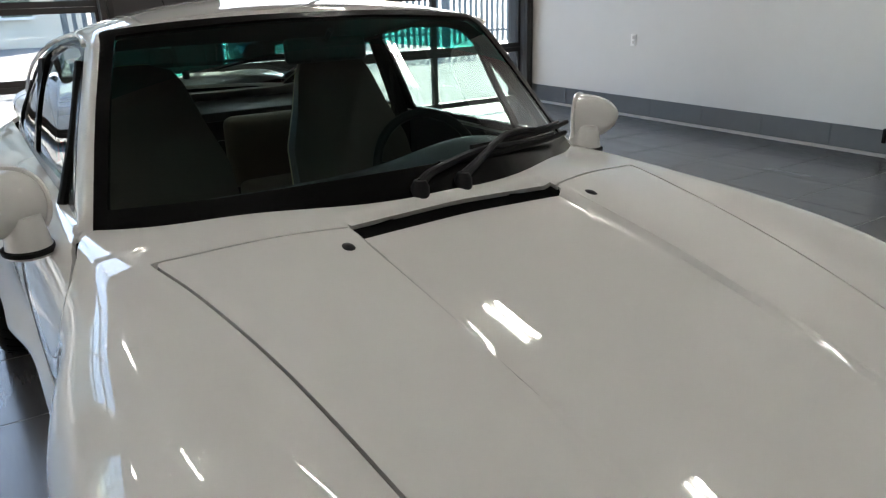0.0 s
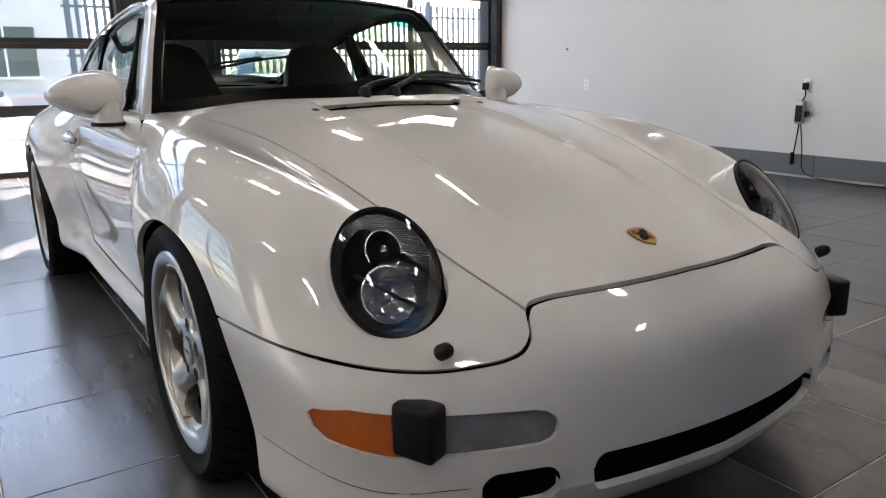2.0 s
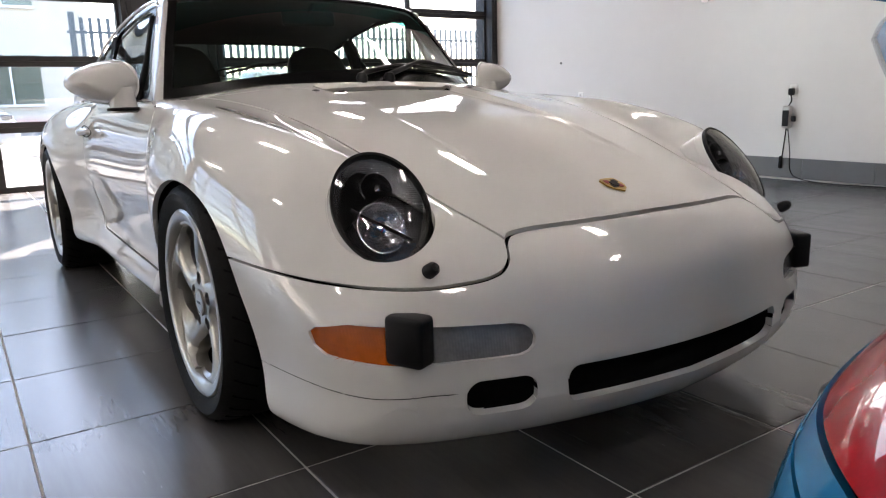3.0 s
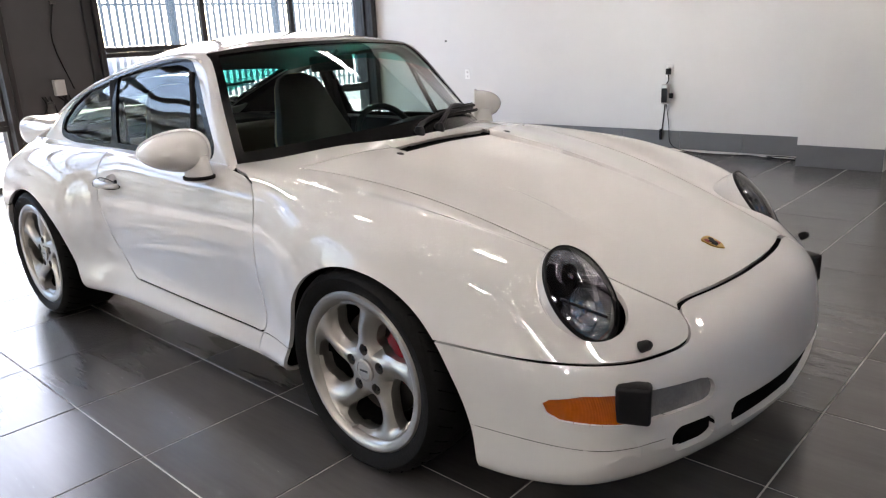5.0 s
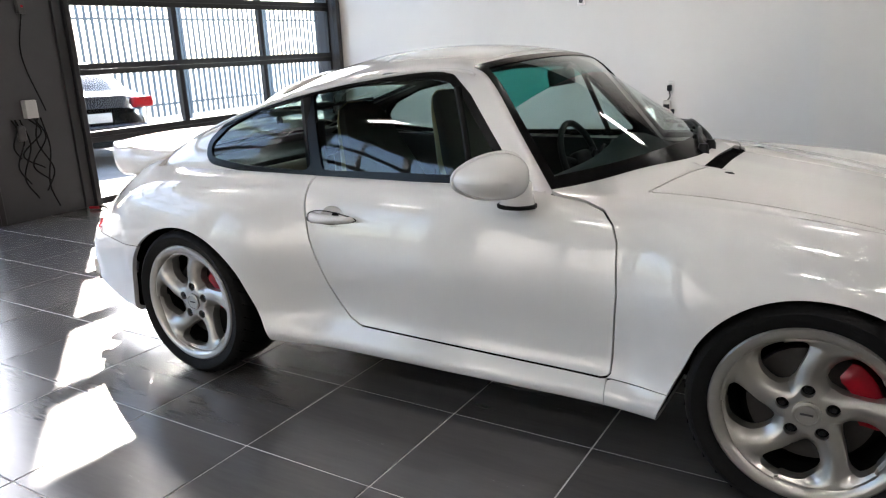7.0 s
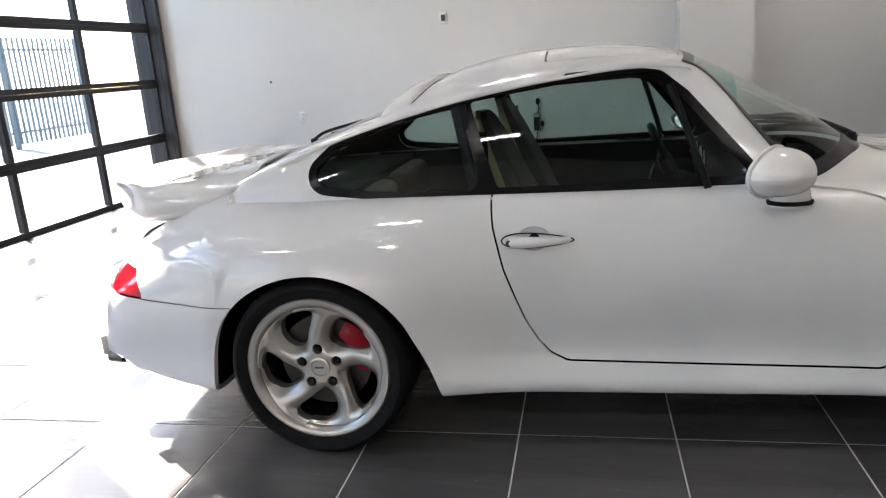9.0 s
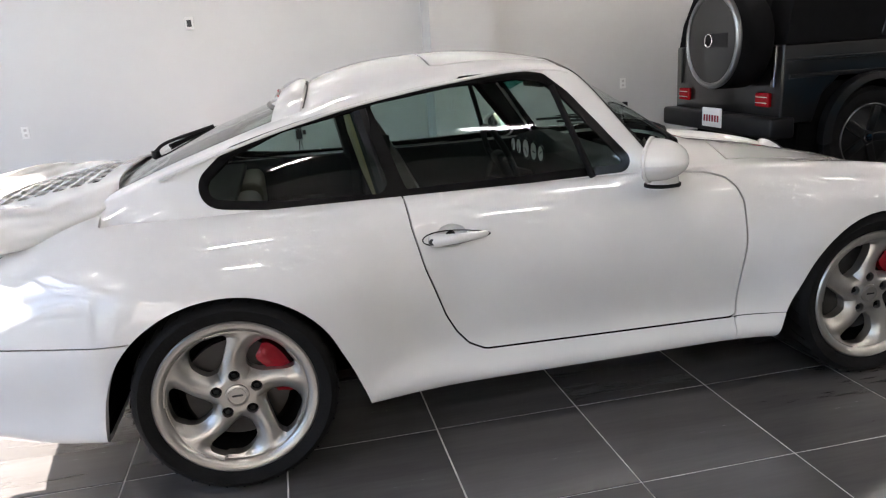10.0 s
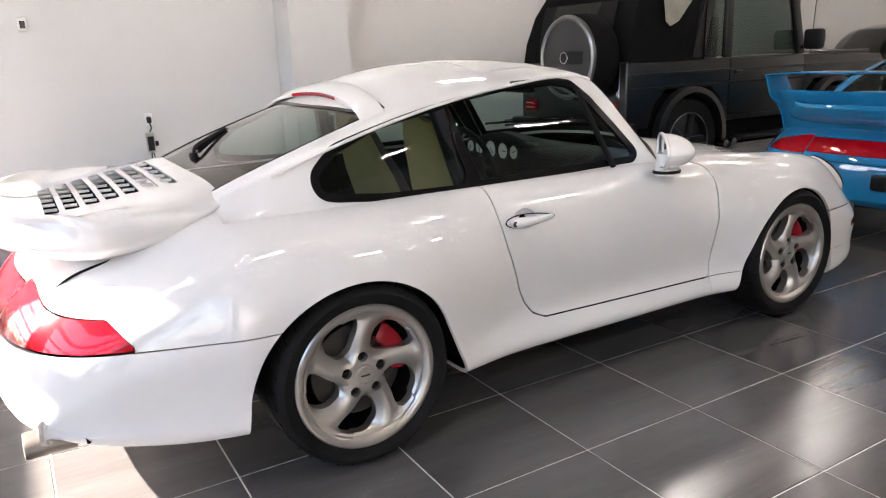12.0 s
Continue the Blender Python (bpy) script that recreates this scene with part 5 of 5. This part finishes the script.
        for k in (-1, 1):
            obj("lamp_rib", box(X - .040, X - .034, yy - .07, yy + .07, .745 + k * .022 - .003, .745 + k * .022 + .003), CHROME, tl, smooth=False)
        obj("corner_post", box(X - .012, X, y + s * -.10 - .02, y + s * -.10 + .02, .84, 1.15, .005), CHROME if s < 0 else DARKGREY, g)
    # soft top
    P = []
    for x, z, w in ((X + .02, 1.16, 1.0), (X + .05, 1.40, .99), (X + .14, 1.66, .95), (X + .26, 1.84, .91), (X + .40, 1.90, .89), (X + .98, 1.935, .88), (X + 1.0, 1.935, .88), (X + 1.6, 1.935, .88), (X + 2.25, 1.88, .88)):
        c, h = (Y0 + Y1) / 2, (Y1 - Y0) / 2 - .01
        base = 1.155 if x < X + .99 else 1.80
        P.append([(x, c - h, base), (x, c - h * (.5 + w / 2), base + (z - base) * .55), (x, c - h * w, z - .05), (x, c - h * w * .9, z - .01), (x, c - h * .45, z + .01), (x, c, z + .015), (x, c + h * .45, z + .01), (x, c + h * w * .9, z - .01),
                  (x, c + h * w, z - .05), (x, c + h * (.5 + w / 2), base + (z - base) * .55), (x, c + h, base)])
    obj("soft_top", with_lip(grid(np.array(P)), .02), FABRIC, g, "black fabric soft top")
    rw = [[(X + .030 + .09 * t ** 1.6, y, 1.24 + .46 * t) for t in np.linspace(0, 1, 8)] for y in np.linspace(Y0 + .25, Y1 - .25, 6)]
    obj("rear_curtain", shifted(grid(np.array(rw)), .0), BLACKIN, g)
    obj("soft_window", shifted(grid(np.array([[(X + .020 + .09 * t ** 1.6, y, 1.46 + .24 * t) for t in np.linspace(0, 1, 8)] for y in np.linspace(Y0 + .45, Y1 - .45, 6)])), 0), DARKPANE, g)
    obj("side_curtain_window", prism([(X + .42, 1.74), (X + .46, 1.50), (X + .52, 1.46), (X + .62, 1.50), (X + .84, 1.74)], Y0 - .002, Y0 + .004), SOFTPANE, g, "soft top window, the bright view through it painted on")
    # screen, bonnet, bumpers
    scr = grid(np.array([[(X + 2.53, y, 1.16), (X + 2.33, y, 1.82)] for y in (Y0 + .07, Y1 - .07)]))
    obj("windscreen", scr, DARKPANE, g)
    obj("bonnet", box(X + 2.62, X + 3.92, Y0 + .10, Y1 - .10, 1.12, 1.175, .02, 3), DARKGREY, g)
    obj("rear_bumper", box(X - .11, X + .10, Y0 - .05, Y1 + .05, .46, .62, .025, 3), PLASTIC, g)
    obj("front_bumper", box(X + 3.98, X + 4.16, Y0 - .03, Y1 + .03, .42, .64, .03, 3), DARKGREY, g)
    pl = obj("plate", box(X - .125, X - .112, 2.56, 2.84, .50, .66, .004), WHITEPLASTIC, g, "white registration plate with illegible marks")
    for k in range(6):
        obj("plate_mark", box(X - .128, X - .1252, 2.59 + .04 * k, 2.612 + .04 * k, .545, .60), RED, pl, smooth=False)
    # spare wheel in its cover
    sp = new("spare_wheel")
    sp.parent = g
    sp.matrix_basis = pose(X - .14, 2.38, 1.215)
    obj("cover_ring", lathe([(.28, -.19), (.360, -.19), (.376, -.17), (.380, -.10), (.380, .06), (.35, .10), (0, .10)], 56, 'x'), FABRIC, sp)
    obj("cover_plate", lathe([(0, -.215), (.28, -.212), (.328, -.205), (.342, -.190)], 56, 'x'), DARKGREY, sp, "dark grey metal spare wheel cover")
    obj("cover_rim", tube([(-.193, .346 * math.cos(a), .346 * math.sin(a)) for a in np.linspace(0, 2 * math.pi, 57)[:-1]], .026, 8, closed=True), STEEL, sp)
    obj("cover_band", box(-.2165, -.2125, -.23, .06, -.055, .055, .001, 1), PLASTIC, sp)
    th = np.linspace(0, 2 * np.pi, 33)[:-1]
    obj("badge_ring", tube(np.stack([0 * th - .219, .048 * np.cos(th) + .02, .048 * np.sin(th)], 1), .005, 6, closed=True), CHROME, sp)
    obj("carrier", box(.0, .14, -.10, .10, -.30, .02, .01), DARKMETAL, sp)
    obj("antenna", tube([(X + 2.75, Y0 + .08, 1.15), (X + 2.75, Y0 + .06, 1.75)], .004, 6), PLASTIC, g)
    obj("cabin_seat", box(X + 1.35, X + 1.50, Y0 + .25, Y0 + .70, .9, 1.55, .05, 3), BLACKIN, g)
    return g


BLACKRIM = mat("black_rim", (0.006, 0.006, 0.006), 0.35, 0.2, vary=0.2, coat=0.2)
FABRIC = mat("black_canvas", (0.007, 0.007, 0.0075), 0.9, vary=0.25, scale=12, bump=0.25, bump_scale=200, spec=0.05)
# opaque pane; the brightness seen through it is put into this colour
SOFTPANE = mat("pale_vinyl", (0.30, 0.29, 0.25), 0.25, vary=0.25, scale=6, coat=0.5)
DARKPANE = glass("dark_side_glass", (0.42, 0.48, 0.46))
off_roader()


# ---------------------------------------------------------------- plainer cars farther off
def saloon(name, label, paint, m, roof=None, tall=1.42):
    """A four-door saloon; x forward, middle at the origin."""
    c = thing(name, label, "car", m)
    top = curve((-2.3, .80), (-2.25, .95), (-1.7, 1.02), (-1.3, 1.02), (.9, .98), (1.6, .93), (2.15, .78), (2.3, .60))
    wid = curve((-2.3, .70), (-2.0, .84), (-1.3, .90), (1.2, .90), (1.9, .84), (2.3, .66))
    P = []
    for x in np.linspace(-2.3, 2.3, 60):
        t, w = float(top(x)), float(wid(x))
        e = min(1, (2.3 - abs(x)) / .25)
        b = .25 + .12 * (1 - e)
        P.append([(x, 0, t), (x, w * .6, t - .01), (x, w * .88, t - .05), (x, w * .97, t - .16), (x, w, t - .32), (x, w * .98, .45), (x, w * .95, .30), (x, w * .85, b), (x, 0, b)])
    h = split(grid(np.array(P)), np.ones(540))[0]
    for hx in (-1.38, 1.42):
        h = tidy(split(h, np.where(h[0][:, 1] > .4, np.hypot(h[0][:, 0] - hx, np.maximum(h[0][:, 2] - .33, 0)) - .37, 1))[0])
    obj("body", mirrored(h), paint, c)
    roofz = curve((-1.95, .98), (-1.5, 1.22), (-1.0, tall - .03), (-.4, tall), (.3, tall - .06), (1.0, 1.02), (1.15, .93))
    P = []
    for x in np.linspace(-1.95, 1.15, 40):
        z = float(roofz(x))
        P.append([(x, 0, z), (x, .42, z - .01), (x, .56, z - .04), (x, .62, z - .08), (x, .80, min(z - .09, .96))])
    g = grid(np.array(P))
    V = g[0]
    glassy = np.maximum(V[:, 2] - (np.minimum(roofz(V[:, 0]) - .065, 1.30)), .985 - V[:, 2])
    front = np.where(V[:, 1] < .56, np.maximum(np.abs(V[:, 0] + .37) * -1 + .75, V[:, 2] - (tall - .05)), 1)
    solid, gl = split(g, np.minimum(glassy + np.where(V[:, 1] < .58, 9, 0), front))
    obj("roof", mirrored(tidy(solid)), roof or paint, c)
    pane = shifted(tidy(gl), -.004)
    for piece in islands(mirrored(pane)):
        obj("window", piece, DARKPANE, c)
    for s in (1, -1):
        for hx in (-1.38, 1.42):
            plain_wheel(c, hx, s * .78, .33, .33, .22, s, ALLOY)
        tl = obj("tail_lamp", box(-2.31, -2.02, s * .70 - .14, s * .70 + .14, .78, .92, .03, 3), REDLENS, c, "red tail lamp")
        obj("headlamp", box(2.02, 2.20, s * .62 - .16, s * .62 + .16, .64, .74, .03, 3), CLEARLENS, c)
        obj("door_mirror", box(.72, .86, s * .98 - .08, s * .98 + .08, .98, 1.10, .03, 3), paint, c)
    obj("cabin", box(-1.3, .9, -.75, .75, .35, .95), UNDER, c, smooth=False)
    obj("bumper", box(-2.36, -2.22, -.72, .72, .35, .58, .05, 3), paint, c)
    obj("plate", box(-2.375, -2.355, -.25, .25, .62, .74, .004), WHITEPLASTIC, c)
    return c


PALE = mat("white_car_paint", (0.72, 0.72, 0.70), 0.25, vary=0.03, coat=0.8)
BLACKPAINT = mat("black_car_paint", (0.02, 0.02, 0.022), 0.25, vary=0.1, coat=0.8)
saloon("saloon_car", "white car with a black roof at the showroom's far end", PALE, pose(10.3, 3.70, 0, 0, 0, 184), BLACKPAINT, 1.5)
saloon("saloon_car", "dark saloon parked outside beyond the glazed door", BLACKPAINT, pose(-9.9, 3.8, -.10, 0, 0, 162))
saloon("saloon_car", "silver saloon parked outside beyond the yard", PALE, pose(-11.5, -2.6, -.06, 0, 0, 95))


# ---------------------------------------------------------------- yard outside
def yard_fence():
    f = thing("yard_fence", "blue-grey picket fence of upright metal bars", "fence", pose(-13.0, 0, -.06))
    me = None
    for i in range(86):
        if me is None:
            o = obj("picket", box(-.012, .012, -.035, .035, .1, 2.5, .004, 1), FENCE, f, smooth=False)
            me = o.data
        else:
            o = new("picket", me)
            o.parent = f
        o.location = (0, 1.0 + .16 * i, 0)
    for z in (.35, 1.3, 2.2):
        obj("rail", box(-.05, -.012, .9, 14.8, z, z + .05), FENCE, f, smooth=False)
    for i in range(6):
        obj("post", box(-.09, -.01, .95 + 2.7 * i, 1.05 + 2.7 * i, 0, 2.6), FENCE, f, smooth=False)


yard_fence()


def yard_building():
    b = thing("building", "pale stuccoed building with a row of windows", "building", pose(-24, 0, -.06))
    obj("wall", box(-6, 0, -22, 3, 0, 6.5), STUCCO, b, smooth=False)
    obj("roof", box(-6.3, .3, -22.3, 3.3, 6.5, 6.8), CEILPAINT, b, smooth=False)
    for i in range(9):
        for z in (.9, 3.9):
            w = obj("window", box(-.02, .05, -21 + 2.6 * i, -19.3 + 2.6 * i, z, z + 1.5), DARKPANE, b, smooth=False)
            obj("sill", box(0, .12, -21.05 + 2.6 * i, -19.25 + 2.6 * i, z - .08, z), WHITEPLASTIC, w, smooth=False)
            obj("window_bar", box(.03, .07, -20.18 + 2.6 * i, -20.12 + 2.6 * i, z, z + 1.5), WHITEPLASTIC, w, smooth=False)


yard_building()


# ---------------------------------------------------------------- things on the walls
def wall_outlet(x, z, y=RY1):
    o = thing("wall_outlet", "white plastic socket plate on the wall", "outlet", pose(x, y - .0005, z))
    obj("plate", box(-.036, .036, -.007, 0, -.058, .058, .003), WHITEPLASTIC, o)
    for k in (-1, 1):
        obj("socket", box(-.014, .014, -.0085, -.0065, k * .024 - .013, k * .024 + .013, .001, 1), GROUT, o, smooth=False)
    return o


for x, z in ((-3.40, .745), (-.75, .77), (2.95, .78)):
    wall_outlet(x, z)
wall_outlet(9.4, 1.72)


def charger(x, z):
    c = thing("battery_charger", "black and silver battery charger hanging on its cable", "charger", pose(x, RY1, z))
    obj("plug", box(-.022, .022, -.055, -.010, -.01, .05, .008), PLASTIC, c)
    obj("case", box(-.055, .025, -.075, -.022, -.30, -.10, .016, 3), ALLOY, c)
    obj("face", box(-.045, .015, -.079, -.075, -.28, -.14, .001, 1), PLASTIC, c)
    obj("clip", box(.025, .06, -.06, -.03, -.24, -.19, .006), PLASTIC, c)
    obj("cable", tube(spline([(0, -.035, -.01), (.01, -.04, -.06), (-.01, -.045, -.10)], 14), .006, 8), TRIM, c)
    obj("lead", tube(spline([(-.015, -.05, -.30), (-.03, -.045, -.45), (-.055, -.03, -.62), (-.06, -.02, -.64)], 24), .006, 8), TRIM, c)
    obj("lead_end", box(-.075, -.048, -.04, -.015, -.66, -.55, .006), TRIM, c)
    obj("floor_lead", tube(spline([(.0, -.05, -.30), (.03, -.045, -.5), (.06, -.06, -.68), (.22, -.14, -z + .012), (.55, -.22, -z + .007), (.9, -.16, -z + .007), (1.1, -.24, -z + .007), (1.35, -.20, -z + .007), (1.2, -.10, -z + .007), (1.05, -.18, -z + .014), (1.3, -.28, -z + .012), (1.42, -.2, -z + .007)], 90), .0045, 6), TRIM, c)


charger(-.75, .745)
t = thing("thermostat", "small white thermostat with a dark display", "thermostat", pose(-1.71, RY1, 1.69))
obj("case", box(-.04, .04, -.028, -.0005, -.062, .062, .008), WHITEPLASTIC, t)
obj("display", box(-.022, .022, -.030, -.0275, -.035, .03, .001, 1), DARKMETAL, t, smooth=False)
k = thing("cable_plug", "black plug with a short hanging cable", "plug", pose(2.96, RY1, .54))
obj("plug", box(-.05, .03, -.06, -.0005, -.03, .03, .01), PLASTIC, k)
obj("cable", tube(spline([(-.02, -.03, -.03), (-.025, -.03, -.2), (-.04, -.03, -.50)], 16), .005, 6), TRIM, k)
k = thing("wall_fixing", "small dark fixing on the white wall", "fixing", pose(-3.735, RY1, 1.15))
obj("knob", lathe([(.012, 0), (.012, -.012), (0, -.014)], 14), DARKMETAL, k)

# services on the charcoal pier between the doors
k = thing("junction_box", "pale grey junction box with hanging charger and leads", "junction box", pose(RX0, .77, .93))
obj("box", box(.0005, .07, -.045, .055, -.08, .07, .008), GREYPLASTIC, k)
obj("hand_charger", box(.03, .08, -.15, -.08, -.26, -.13, .02, 3), DARKMETAL, k)
for i, (a, b, c) in enumerate(((-.10, -.75, .10), (.02, -.62, .16), (.08, -.85, .06), (-.03, -.5, .2), (-.14, -.62, .09), (-.17, -.40, .05), (.05, -.70, -.12))):
    obj("lead", tube(spline([(.04, a, -.08), (.06, a + c * .4, b * .4), (.05, a - c * .5, b * .75), (.06, a + c * .3, b)], 30), .007, 6), TRIM, k)
k = thing("door_sensor", "small dark door control with a cable", "control box", pose(RX0, .86, 1.75))
obj("case", box(.0005, .05, -.03, .03, -.06, .06, .008), DARKMETAL, k)
obj("lamp", box(.05, .053, -.01, .01, -.01, .01), RED, k, smooth=False)
obj("cable", tube(spline([(.02, 0, -.06), (.02, -.06, -.4), (.02, .06, -.85)], 20), .006, 6), TRIM, k)
k = thing("jumper_clamp", "black and red clamp lying on the floor", "clamp", pose(-4.72, 1.12, 0))
obj("jaw", tube(spline([(-.10, 0, .02), (0, .02, .035), (.12, -.02, .02)], 14), .014, 8), PLASTIC, k)
obj("grip", tube([(-.16, -.02, .018), (-.05, .0, .022)], .013, 8), RED, k)


# ---------------------------------------------------------------- floor tiles, nearest ones singly
def tiles():
    px, py, g = 0.516, 0.507, 0.0028
    x0, y0 = 0.010, -1.220
    v = [(-px / 2 + g, -py / 2 + g), (px / 2 - g, -py / 2 + g), (px / 2 - g, py / 2 - g), (-px / 2 + g, py / 2 - g)]
    e = 0.0012
    V = [(a, b, -0.006) for a, b in v] + [(a, b, -0.0010) for a, b in v] + [(a - math.copysign(e, a), b - math.copysign(e, b), 0.0) for a, b in v]
    F = [(8, 9, 10, 11)] + [(i, (i + 1) % 4, 4 + (i + 1) % 4, 4 + i) for i in range(4)] + [(4 + i, 4 + (i + 1) % 4, 8 + (i + 1) % 4, 8 + i) for i in range(4)]
    me = bpy.data.meshes.new("tile")
    me.from_pydata(V, [], F)
    me.materials.append(TILE)
    far_v, far_f, n = [], [], 0
    for i in range(-10, 26):
        for j in range(-12, 13):
            cx, cy = x0 + (i + .5) * px, y0 + (j + .5) * py
            if not (RX0 - .1 < cx < RX1 and RY0 < cy < RY1 + .1):
                continue
            if -3.9 < cx < 3.6 and -4.0 < cy < 2.6 and n < 300 and not (-1.0 < cx < 1.0 and -.45 < cy < .5):
                o = new("tile", me)
                o.parent = floor
                o.location = (cx, cy, random.uniform(-.0006, .0006))
                n += 1
            else:
                k = len(far_v)
                far_v += [(cx + a, cy + b, c) for a, b, c in V]
                far_f += [tuple(k + q for q in f) for f in F]
    rest = obj("tile_field", (np.array(far_v), far_f), TILE, floor, smooth=False)
    rest["kind"] = "stuff"


tiles()
